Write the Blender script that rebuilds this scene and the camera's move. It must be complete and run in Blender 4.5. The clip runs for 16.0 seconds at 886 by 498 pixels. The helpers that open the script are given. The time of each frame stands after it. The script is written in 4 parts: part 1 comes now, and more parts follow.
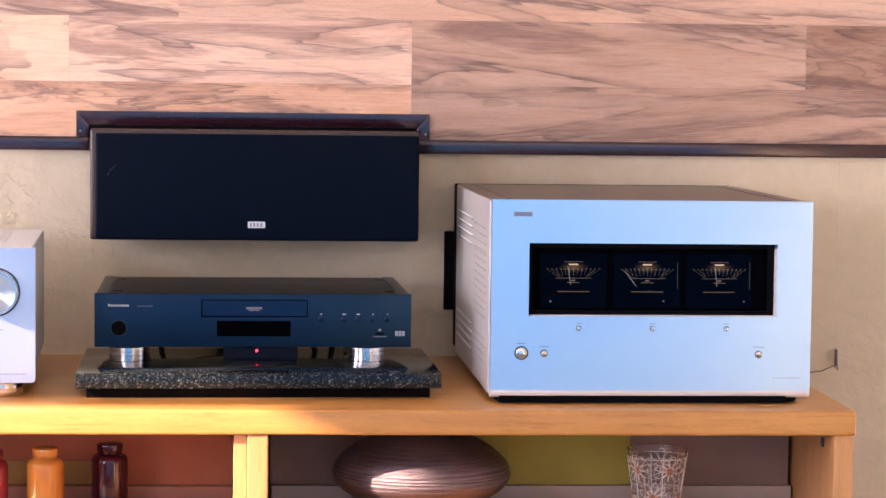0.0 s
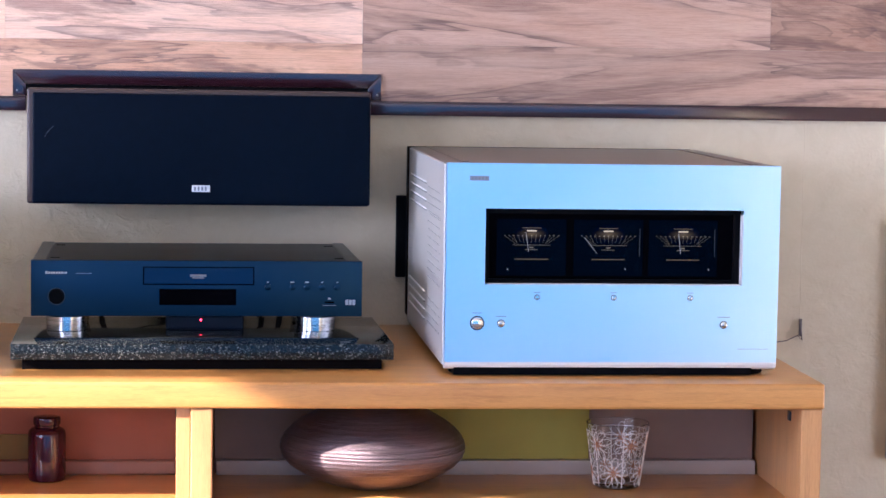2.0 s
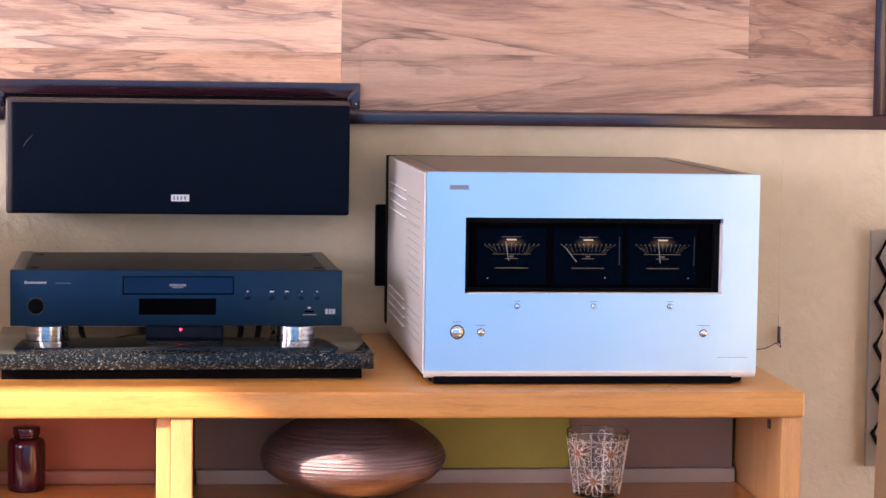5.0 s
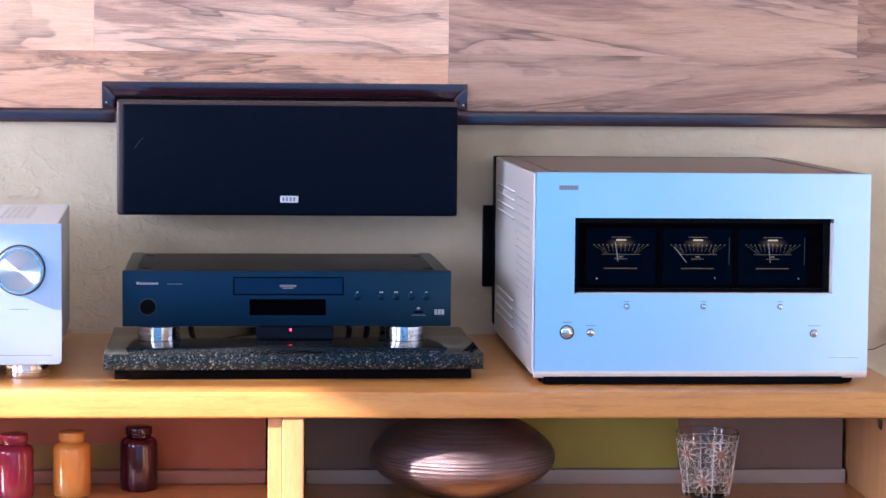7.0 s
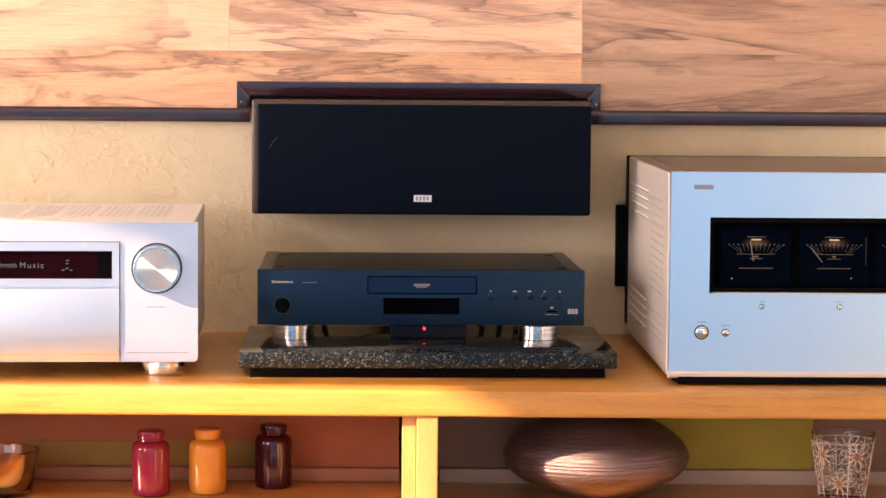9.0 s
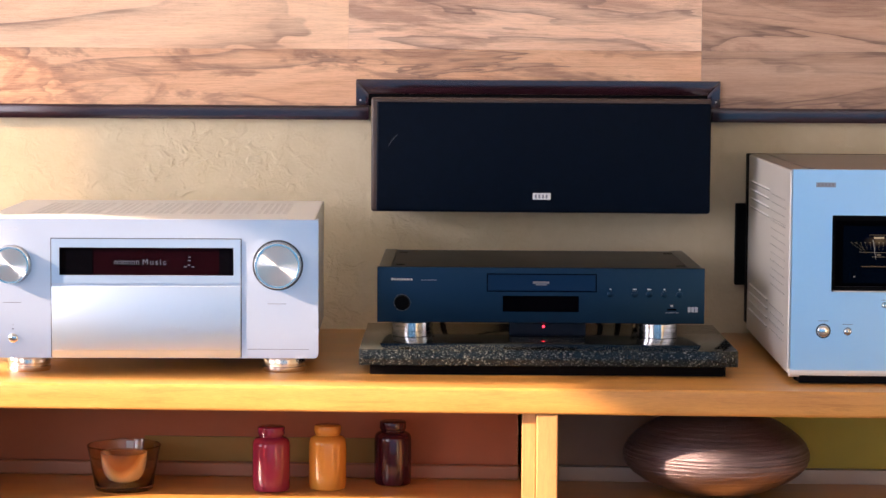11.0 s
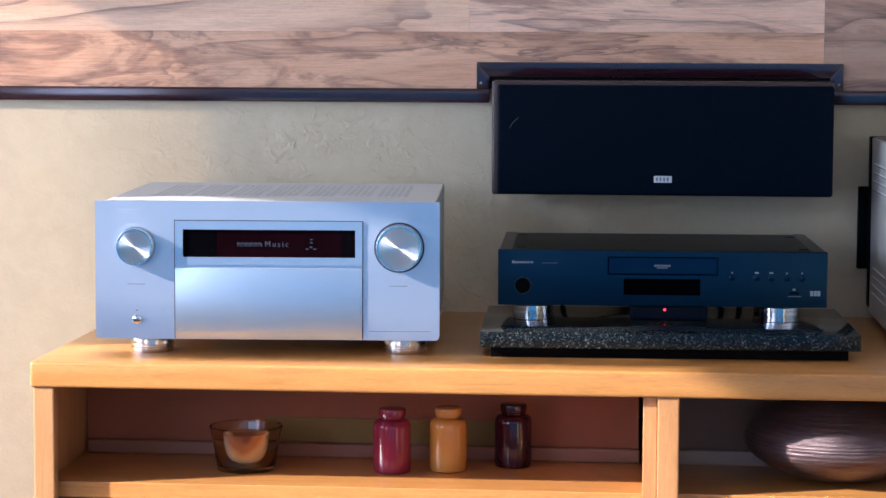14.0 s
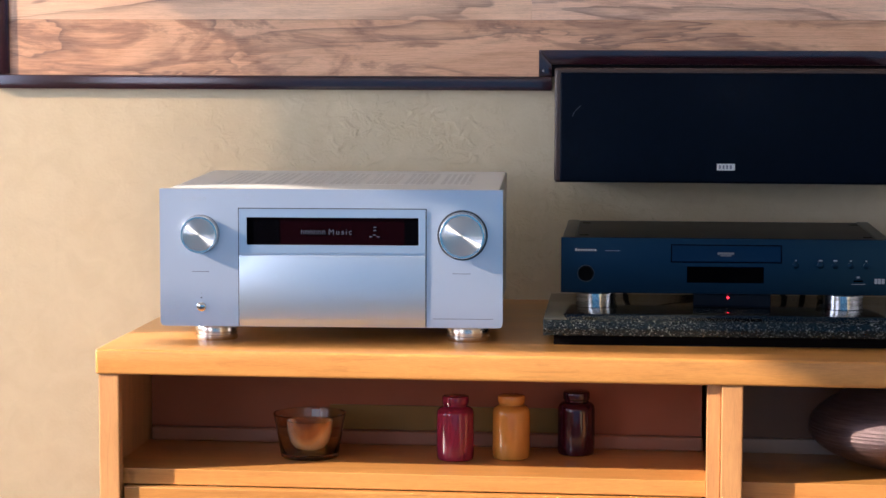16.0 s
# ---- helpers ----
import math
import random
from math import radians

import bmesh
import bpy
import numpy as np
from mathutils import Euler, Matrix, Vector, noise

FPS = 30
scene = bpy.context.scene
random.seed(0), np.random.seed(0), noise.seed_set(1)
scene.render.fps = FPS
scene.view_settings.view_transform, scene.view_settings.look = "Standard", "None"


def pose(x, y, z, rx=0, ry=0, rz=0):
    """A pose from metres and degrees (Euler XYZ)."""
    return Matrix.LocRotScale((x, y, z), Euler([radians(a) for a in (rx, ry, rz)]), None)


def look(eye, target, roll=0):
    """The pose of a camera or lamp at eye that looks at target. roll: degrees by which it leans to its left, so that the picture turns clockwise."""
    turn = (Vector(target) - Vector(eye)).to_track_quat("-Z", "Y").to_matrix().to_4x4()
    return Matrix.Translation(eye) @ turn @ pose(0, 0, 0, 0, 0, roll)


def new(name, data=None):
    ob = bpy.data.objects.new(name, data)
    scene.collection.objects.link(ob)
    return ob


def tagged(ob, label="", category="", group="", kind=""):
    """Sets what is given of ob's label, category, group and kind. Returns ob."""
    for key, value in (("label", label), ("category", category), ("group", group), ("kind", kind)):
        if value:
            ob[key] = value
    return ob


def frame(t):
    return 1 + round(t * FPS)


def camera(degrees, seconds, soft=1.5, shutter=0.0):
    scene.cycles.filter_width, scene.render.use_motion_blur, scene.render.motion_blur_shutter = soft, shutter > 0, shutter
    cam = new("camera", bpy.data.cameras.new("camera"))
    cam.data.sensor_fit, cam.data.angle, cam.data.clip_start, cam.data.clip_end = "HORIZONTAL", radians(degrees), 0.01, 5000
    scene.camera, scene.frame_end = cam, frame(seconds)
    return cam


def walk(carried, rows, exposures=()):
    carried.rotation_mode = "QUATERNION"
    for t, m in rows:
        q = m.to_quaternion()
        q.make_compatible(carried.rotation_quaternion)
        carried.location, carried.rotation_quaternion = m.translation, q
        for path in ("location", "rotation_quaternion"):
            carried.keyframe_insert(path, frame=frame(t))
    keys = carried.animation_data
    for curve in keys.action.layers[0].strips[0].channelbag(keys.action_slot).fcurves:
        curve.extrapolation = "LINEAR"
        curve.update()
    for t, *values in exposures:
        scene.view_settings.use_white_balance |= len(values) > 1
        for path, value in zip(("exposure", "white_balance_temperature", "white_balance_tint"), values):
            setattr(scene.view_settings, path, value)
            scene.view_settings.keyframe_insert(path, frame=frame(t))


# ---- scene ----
cam = camera(21.363, 16.0)
PATH = [
    (0, look((0.0340, -3.1920, 1.2061), (0.2424, -0.2060, 1.0040), 0.676)),
    (0.5, look((0.0318, -3.1221, 1.1985), (0.2488, -0.1378, 0.9832), 0.666)),
    (1, look((0.0374, -3.0651, 1.2011), (0.2655, -0.0830, 0.9658), 0.728)),
    (1.5, look((0.0327, -3.0622, 1.2011), (0.2846, -0.0827, 0.9583), 0.873)),
    (2, look((0.0364, -3.0638, 1.1999), (0.3121, -0.0868, 0.9522), 0.888)),
    (2.5, look((0.0366, -3.0661, 1.2007), (0.3362, -0.0917, 0.9495), 0.924)),
    (3, look((0.0357, -3.0650, 1.2019), (0.3570, -0.0930, 0.9496), 0.956)),
    (3.2, look((0.0401, -3.0633, 1.2010), (0.3642, -0.0914, 0.9507), 0.919)),
    (5.5, look((0.0246, -3.0644, 1.2033), (0.3148, -0.0878, 0.9676), 0.753)),
    (6, look((0.0168, -3.0631, 1.1984), (0.2800, -0.0838, 0.9661), 0.749)),
    (6.5, look((0.0131, -3.0663, 1.1993), (0.2407, -0.0841, 0.9650), 0.647)),
    (7, look((0.0135, -3.0694, 1.2016), (0.1980, -0.0845, 0.9637), 0.522)),
    (7.5, look((0.0098, -3.0656, 1.1957), (0.1560, -0.0781, 0.9634), 0.528)),
    (8, look((0.0057, -3.0669, 1.1971), (0.1147, -0.0780, 0.9632), 0.493)),
    (8.5, look((0.0038, -3.0675, 1.1961), (0.0709, -0.0774, 0.9625), 0.510)),
    (9, look((0.0008, -3.0705, 1.1993), (0.0271, -0.0801, 0.9614), 0.433)),
    (11.5, look((-0.0144, -3.0719, 1.1961), (-0.1571, -0.0849, 0.9564), 0.333)),
    (12, look((-0.0158, -3.0715, 1.1989), (-0.1856, -0.0865, 0.9521), 0.309)),
    (12.5, look((-0.0153, -3.0719, 1.1982), (-0.2109, -0.0889, 0.9465), 0.273)),
    (13, look((-0.0199, -3.0717, 1.1956), (-0.2341, -0.0902, 0.9416), 0.249)),
    (13.5, look((-0.0163, -3.0732, 1.1952), (-0.2563, -0.0939, 0.9379), 0.249)),
    (14, look((-0.0204, -3.0743, 1.1962), (-0.2797, -0.0970, 0.9348), 0.246)),
    (14.5, look((-0.0248, -3.0748, 1.1947), (-0.3021, -0.0994, 0.9304), 0.216)),
    (15, look((-0.0222, -3.0731, 1.1939), (-0.3228, -0.1003, 0.9252), 0.150)),
    (15.5, look((-0.0259, -3.0755, 1.1932), (-0.3416, -0.1046, 0.9212), 0.128)),
    (16, look((-0.0285, -3.0780, 1.1934), (-0.3595, -0.1090, 0.9192), 0.115)),
]
SUN_POWER = 5.0
BACK_WINDOW = 2.75
BACK_UPPER_FILL = 1.6
REAR_SIDE_FILL = 5.5
SIDE_WINDOW = 5.0
CORNER_WINDOW = 6.0
EAST_FILL = 3.2
EXPOSURES = [
    (0.0, 2.59, 5720, 36), (0.5, 2.62, 5581, 34), (1.0, 2.67, 4880, 27), (2.6, 2.61, 4760, 28), (3.2, 2.65, 5395, 30), (5.5, 2.69, 5674, 36), (6.2, 2.66, 5534, 35),
    (7.0, 2.57, 4850, 28), (8.0, 2.62, 4800, 26), (8.5, 2.64, 5674, 28), (9.0, 2.61, 7162, 36),
    (11.5, 2.08, 5309, 22), (12.3, 1.85, 4472, 17), (14.5, 1.55, 4751, 19), (16.0, 1.44, 5216, 20)]
walk(cam, PATH, EXPOSURES)

# ---- world, sun, daylight ----
SUN_WAY = Vector((2.7, 1.0, -1.25)).normalized()
world = bpy.data.worlds.new("sky_world")
scene.world = world
world.use_nodes = True
wn = world.node_tree
sky = wn.nodes.new("ShaderNodeTexSky")
sky.sky_type = "NISHITA"
sky.sun_disc = False
sky.sun_elevation = math.asin(-SUN_WAY.z)
sky.sun_rotation = math.atan2(-SUN_WAY.x, -SUN_WAY.y)
wn.nodes["Background"].inputs["Strength"].default_value = 0.05
wn.links.new(sky.outputs[0], wn.nodes["Background"].inputs["Color"])

sun = new("sun", bpy.data.lights.new("sun", "SUN"))
sun.data.energy, sun.data.angle, sun.data.color = SUN_POWER, radians(0.7), (1.0, 0.77, 0.49)
sun.matrix_world = look(Vector((-4, -4, 5)), Vector((-4, -4, 5)) + SUN_WAY)


def window_lamp(name, m, w, h, power, color):
    lamp = new(name, bpy.data.lights.new(name, "AREA"))
    lamp.data.shape, lamp.data.size, lamp.data.size_y = "RECTANGLE", w, h
    lamp.data.energy, lamp.data.color = power, color
    lamp.matrix_world = m
    return lamp


window_lamp("corner_window_light", look((-2.18, 0.02, 1.38), (0, -0.02, 1.2)), 0.52, 0.98, CORNER_WINDOW, (0.92, 0.88, 0.72))
# lamps standing in for sky light by windows behind and beside the camera
window_lamp("back_window_light", look((0.2, -4.64, 0.82), (0.2, 0, 0.82)), 3.7, 1.44, BACK_WINDOW, (0.16, 0.64, 1.0))
# added warm fill, high up, to lift the wall and planks
window_lamp("back_window_upper_light", look((0.2, -4.64, 1.84), (0.2, 0, 1.30)), 3.7, 0.56, BACK_UPPER_FILL, (1.0, 0.93, 0.86))
# added fill from the left front for the wall under the loudspeaker
window_lamp("rear_side_window_light", look((-2.17, -3.05, 1.38), (0, -1.2, 1.2)), 1.2, 0.98, REAR_SIDE_FILL, (0.93, 0.92, 0.90))
# added low fill from the right that brightens the wall's right end
window_lamp("east_window_light", look((2.27, -0.30, 0.70), (0, -0.2, 0.7)), 0.86, 0.76, EAST_FILL, (1.0, 0.90, 0.76))
window_lamp("side_window_light", look((-2.17, -1.03, 1.36), (0, -1.03, 1.36)), 0.82, 0.98, SIDE_WINDOW, (0.78, 0.86, 0.95))


# ---- materials ----
def nodes_of(name, rough=0.5, metal=0.0):
    m = bpy.data.materials.new(name)
    m.use_nodes = True
    t = m.node_tree
    b = t.nodes["Principled BSDF"]
    b.inputs["Roughness"].default_value = rough
    b.inputs["Metallic"].default_value = metal
    return m, t, b


def node(t, kind, **values):
    n = t.nodes.new(kind)
    for key, value in values.items():
        n.inputs[key.replace("_", " ")].default_value = value
    return n


def coords(t, scale=(1, 1, 1), shift=None, turn=(0, 0, 0)):
    """World coordinates; the bodies are built where they stand. shift: a socket added to them."""
    geo = t.nodes.new("ShaderNodeNewGeometry")
    out = geo.outputs["Position"]
    if shift:
        add = t.nodes.new("ShaderNodeVectorMath")
        t.links.new(out, add.inputs[0])
        t.links.new(shift, add.inputs[1])
        out = add.outputs[0]
    mp = t.nodes.new("ShaderNodeMapping")
    mp.inputs["Scale"].default_value = scale
    mp.inputs["Rotation"].default_value = turn
    t.links.new(out, mp.inputs["Vector"])
    return mp.outputs[0]


def noise_of(t, where, scale=5.0, detail=4.0, rough=0.55, distort=0.0):
    n = node(t, "ShaderNodeTexNoise", Scale=scale, Detail=detail, Roughness=rough, Distortion=distort)
    t.links.new(where, n.inputs["Vector"])
    return n.outputs["Fac"]


def ramp(t, fac, *stops):
    r = t.nodes.new("ShaderNodeValToRGB")
    el = r.color_ramp.elements
    while len(el) < len(stops):
        el.new(0.5)
    for e, (p, c) in zip(el, stops):
        e.position = p
        e.color = (*c, 1) if len(c) == 3 else (c[0], c[0], c[0], 1)
    t.links.new(fac, r.inputs["Fac"])
    return r.outputs["Color"]


def mixed(t, fac, a, b, kind="MIX"):
    m = t.nodes.new("ShaderNodeMix")
    m.data_type, m.blend_type = "RGBA", kind
    for sock, val in ((m.inputs[0], fac), (m.inputs[6], a), (m.inputs[7], b)):
        if isinstance(val, (int, float)):
            sock.default_value = val
        elif isinstance(val, tuple):
            sock.default_value = (*val, 1)
        else:
            t.links.new(val, sock)
    return m.outputs[2]


def bump(t, b, height, strength=0.2, distance=0.002):
    n = node(t, "ShaderNodeBump", Strength=strength, Distance=distance)
    t.links.new(height, n.inputs["Height"])
    t.links.new(n.outputs[0], b.inputs["Normal"])


def rough_by(t, b, fac, low, high):
    r = t.nodes.new("ShaderNodeMapRange")
    r.inputs["To Min"].default_value, r.inputs["To Max"].default_value = low, high
    t.links.new(fac, r.inputs["Value"])
    t.links.new(r.outputs[0], b.inputs["Roughness"])


def simple(name, color, rough=0.5, metal=0.0, grain=60.0, vary=0.12, bumpy=0.05, spec=0.5):
    m, t, b = nodes_of(name, rough, metal)
    b.inputs["Specular IOR Level"].default_value = spec
    c = coords(t)
    n = noise_of(t, c, grain, 3)
    big = noise_of(t, c, grain / 12, 3)
    lo = tuple(v * (1 - vary) for v in color)
    hi = tuple(min(1, v * (1 + vary)) for v in color)
    col = mixed(t, n, lo, hi)
    col = mixed(t, 0.35, col, ramp(t, big, (0.3, lo), (0.7, hi)))
    t.links.new(col, b.inputs["Base Color"])
    rough_by(t, b, big, max(0.02, rough * 0.85), min(1, rough * 1.15))
    if bumpy:
        bump(t, b, n, bumpy, 0.0006)
    return m


def plaster():
    m, t, b = nodes_of("wall_plaster", 0.9)
    c = coords(t)
    fine = noise_of(t, c, 190, 5, 0.6)
    mid = noise_of(t, c, 26, 5, 0.6, 0.8)
    big = noise_of(t, c, 3.2, 4)
    col = ramp(t, big, (0.25, (0.555, 0.472, 0.318)), (0.75, (0.622, 0.545, 0.375)))
    col = mixed(t, 0.3, col, ramp(t, mid, (0.35, (0.52, 0.445, 0.30)), (0.65, (0.645, 0.575, 0.415))))
    t.links.new(col, b.inputs["Base Color"])
    # trowel ridges and pock marks, stronger in some patches
    ridge = noise_of(t, coords(t, (0.8, 1, 1.0), turn=(0, 0.6, 0)), 52, 5, 0.55, 0.7)
    pock = noise_of(t, c, 120, 3, 0.5)
    patch = ramp(t, noise_of(t, c, 5.5, 2), (0.42, (0.05,)), (0.60, (1.0,)))
    sep = t.nodes.new("ShaderNodeSeparateXYZ")
    t.links.new(c, sep.inputs[0])
    span = t.nodes.new("ShaderNodeMapRange")
    for key, value in (("From Min", -1.2), ("From Max", 1.2)):
        span.inputs[key].default_value = value
    t.links.new(sep.outputs["X"], span.inputs["Value"])
    worked = ramp(t, span.outputs[0], (0.10, (0.10,)), (0.27, (1.0,)), (0.45, (0.8,)), (0.60, (0.25,)))
    patch = mixed(t, 1.0, patch, worked, "MULTIPLY")
    r1 = ramp(t, ridge, (0.46, (0.0,)), (0.72, (1.0,)))
    high = mixed(t, 0.42, r1, pock)
    high = mixed(t, 1.0, high, patch, "MULTIPLY")
    high = mixed(t, 0.12, high, fine)
    bump(t, b, high, 0.85, 0.0048)
    return m


def beech(name, light, dark, rough=0.38, axis=(1, 14, 14), coat=0.15, spec=0.5):
    """Honey-coloured veneer with a fine grain along x (or as axis says)."""
    m, t, b = nodes_of(name, rough)
    b.inputs["Specular IOR Level"].default_value = spec
    info = t.nodes.new("ShaderNodeObjectInfo")
    c = coords(t, axis, info.outputs["Random"])
    flow = noise_of(t, c, 3.0, 6, 0.6, 0.4)
    pores = noise_of(t, coords(t, tuple(a * 5 for a in axis)), 16, 3, 0.7)
    wide = noise_of(t, coords(t), 2.4, 3)
    mid = tuple((a + d) / 2 for a, d in zip(light, dark))
    col = ramp(t, flow, (0.34, dark), (0.50, mid), (0.66, light))
    col = mixed(t, 0.30, col, ramp(t, pores, (0.42, dark), (0.58, light)))
    col = mixed(t, 0.25, col, ramp(t, wide, (0.3, dark), (0.7, light)))
    streak = noise_of(t, coords(t, tuple(a * 2.2 for a in axis), info.outputs["Random"]), 5.0, 5, 0.65, 0.8)
    col = mixed(t, maths(t, "MULTIPLY", ramp(t, streak, (0.52, (0.0,)), (0.66, (1.0,))), 0.40), col, tuple(v * 0.72 for v in dark))
    t.links.new(col, b.inputs["Base Color"])
    rough_by(t, b, flow, rough * 0.8, rough * 1.2)
    bump(t, b, pores, 0.06, 0.0004)
    b.inputs["Coat Weight"].default_value = coat
    b.inputs["Coat Roughness"].default_value = 0.3
    return m


def maths(t, kind, one, two):
    n = t.nodes.new("ShaderNodeMath")
    n.operation = kind
    for sock, val in zip(n.inputs, (one, two)):
        if isinstance(val, (int, float)):
            sock.default_value = val
        else:
            t.links.new(val, sock)
    return n.outputs[0]


def walnut_board(name, stretch=(0.78, 6.8), swirl=0.35, base=((0.84, 0.53, 0.335), (0.96, 0.68, 0.475)), veins=6.5, detail=4.5, cloudy=0.78):
    """Pale pinkish boards with grey-brown clouds, thin dark veins and fine fibres, each plank with its own figure."""
    m, t, b = nodes_of(name, 0.46)
    info = t.nodes.new("ShaderNodeObjectInfo")
    luck = info.outputs["Random"]
    mul = t.nodes.new("ShaderNodeVectorMath")
    mul.operation = "SCALE"
    mul.inputs["Scale"].default_value = 37.0
    comb = t.nodes.new("ShaderNodeCombineXYZ")
    for i in range(3):
        t.links.new(luck, comb.inputs[i])
    t.links.new(comb.outputs[0], mul.inputs[0])
    shift = mul.outputs[0]
    # the figure runs askew, a little differently in each plank
    lean = t.nodes.new("ShaderNodeCombineXYZ")
    wild = maths(t, "FRACT", maths(t, "MULTIPLY", luck, 13.7), 0.0)
    t.links.new(maths(t, "MULTIPLY_ADD", wild, 0.20), lean.inputs[1])
    lean.inputs[1].links[0].from_node.inputs[2].default_value = -0.14
    warp = t.nodes.new("ShaderNodeMapping")
    t.links.new(coords(t, (1, 1, 1), shift), warp.inputs["Vector"])
    t.links.new(lean.outputs[0], warp.inputs["Rotation"])
    flat = t.nodes.new("ShaderNodeMapping")
    flat.inputs["Scale"].default_value = (stretch[0], 1.0, stretch[1])
    t.links.new(warp.outputs[0], flat.inputs["Vector"])
    c = flat.outputs[0]
    field = noise_of(t, c, 1.9, detail, 0.52, swirl)
    lines = maths(t, "FRACT", maths(t, "MULTIPLY", field, veins), 0.0)
    # a vein is sharp on one side and fades into a soft shade on the other
    thin = ramp(t, lines, (0.0, (0.3,)), (0.02, (1.0,)), (0.07, (0.9,)), (0.12, (0.55,)), (0.28, (0.28,)), (0.55, (0.06,)), (0.80, (0.0,)), (1.0, (0.2,)))
    where = ramp(t, noise_of(t, c, 2.6, 3, 0.55, 0.5), (0.40, (0.34,)), (0.56, (1.0,)))
    cloud = ramp(t, noise_of(t, c, 2.6, 9, 0.66, swirl * 3.0), (0.49, (0.0,)), (0.60, (1.0,)))
    fibre = noise_of(t, coords(t, (4.0, 1, 130), shift), 5, 6, 0.72, 0.3)
    pore = noise_of(t, coords(t, (14.0, 1, 320), shift), 6, 4, 0.7)
    col = ramp(t, noise_of(t, c, 3.2, 5, 0.6, 0.6), (0.32, base[0]), (0.58, base[1]))
    col = mixed(t, maths(t, "MULTIPLY", cloud, cloudy), col, (0.29, 0.150, 0.100))
    col = mixed(t, maths(t, "MULTIPLY", maths(t, "MULTIPLY", thin, where), 0.88), col, (0.115, 0.055, 0.048))
    col = mixed(t, 0.26, col, ramp(t, fibre, (0.34, (0.30, 0.175, 0.13)), (0.60, (0.95, 0.71, 0.55))))
    col = mixed(t, maths(t, "MULTIPLY", ramp(t, pore, (0.52, (0.0,)), (0.66, (1.0,))), 0.28), col, (0.20, 0.11, 0.08))
    col = mixed(t, 1.0, col, info.outputs["Color"], "MULTIPLY")
    t.links.new(col, b.inputs["Base Color"])
    rough_by(t, b, fibre, 0.38, 0.54)
    bump(t, b, fibre, 0.08, 0.0005)
    return m


def brushed(name, color, rough, along=(1, 1, 60), vary=0.06, aniso=0.0, metal=1.0, relief=0.04):
    """Satin metal with fine lines; anodised fronts are partly matt, and quite even where vary is 0."""
    m, t, b = nodes_of(name, rough, metal)
    if not vary:
        b.inputs["Base Color"].default_value = (*color, 1)
        return m
    lines = noise_of(t, coords(t, along), 40, 3, 0.6)
    big = noise_of(t, coords(t), 5, 3)
    lo, hi = tuple(v * (1 - vary) for v in color), tuple(min(1, v * (1 + vary)) for v in color)
    col = mixed(t, lines, lo, hi)
    col = mixed(t, 0.3, col, ramp(t, big, (0.3, lo), (0.7, hi)))
    t.links.new(col, b.inputs["Base Color"])
    rough_by(t, b, lines, rough * 0.9, rough * 1.12)
    b.inputs["Anisotropic"].default_value = aniso
    if relief:
        bump(t, b, lines, relief, 0.0002)
    return m


def spun():
    """Turned metal: light fans round the axis of the disc."""
    m, t, b = nodes_of("spun_aluminium", 0.32, 1.0)
    b.inputs["Base Color"].default_value = (0.80, 0.78, 0.74, 1)
    b.inputs["Anisotropic"].default_value = 1.0
    b.inputs["Anisotropic Rotation"].default_value = 0.25
    tan = t.nodes.new("ShaderNodeTangent")
    tan.direction_type, tan.axis = "RADIAL", "Z"
    t.links.new(tan.outputs[0], b.inputs["Tangent"])
    return m


def granite():
    m, t, b = nodes_of("granite", 0.08)
    b.inputs["Specular IOR Level"].default_value = 0.25
    c = coords(t)
    v = node(t, "ShaderNodeTexVoronoi", Scale=1.0, Randomness=1.0)
    t.links.new(coords(t, (460, 560, 720), turn=(0, 0.3, 0)), v.inputs["Vector"])
    n = noise_of(t, c, 170, 5, 0.75, 1.4)
    specks = ramp(t, v.outputs["Color"], (0.38, (0.005, 0.006, 0.006)), (0.62, (0.026, 0.029, 0.025)), (0.92, (0.18, 0.18, 0.16)))
    col = mixed(t, ramp(t, n, (0.46, (0.0,)), (0.58, (1.0,))), (0.008, 0.010, 0.010), specks)
    t.links.new(col, b.inputs["Base Color"])
    return m


def glass(name, color=(1, 1, 1), rough=0.0, ior=1.47):
    m, t, b = nodes_of(name, rough)
    b.inputs["Base Color"].default_value = (*color, 1)
    b.inputs["Transmission Weight"].default_value = 1.0
    b.inputs["IOR"].default_value = ior
    return m


def glow(name, color, power):
    m, t, b = nodes_of(name, 0.5)
    b.inputs["Base Color"].default_value = (*(v * 0.05 for v in color), 1)
    b.inputs["Emission Color"].default_value = (*color, 1)
    b.inputs["Emission Strength"].default_value = power
    return m


def copper_weave():
    m, t, b = nodes_of("vase_bronze", 0.36, 0.75)
    rings = noise_of(t, coords(t, (3.0, 3.0, 150)), 9, 6, 0.72, 0.35)
    big = noise_of(t, coords(t, (1, 1, 3)), 9, 4)
    col = ramp(t, rings, (0.32, (0.040, 0.027, 0.030)), (0.62, (0.27, 0.20, 0.20)))
    col = mixed(t, 0.40, col, ramp(t, big, (0.35, (0.038, 0.026, 0.028)), (0.7, (0.24, 0.18, 0.175))))
    t.links.new(col, b.inputs["Base Color"])
    rough_by(t, b, rings, 0.26, 0.46)
    bump(t, b, rings, 0.8, 0.0014)
    return m


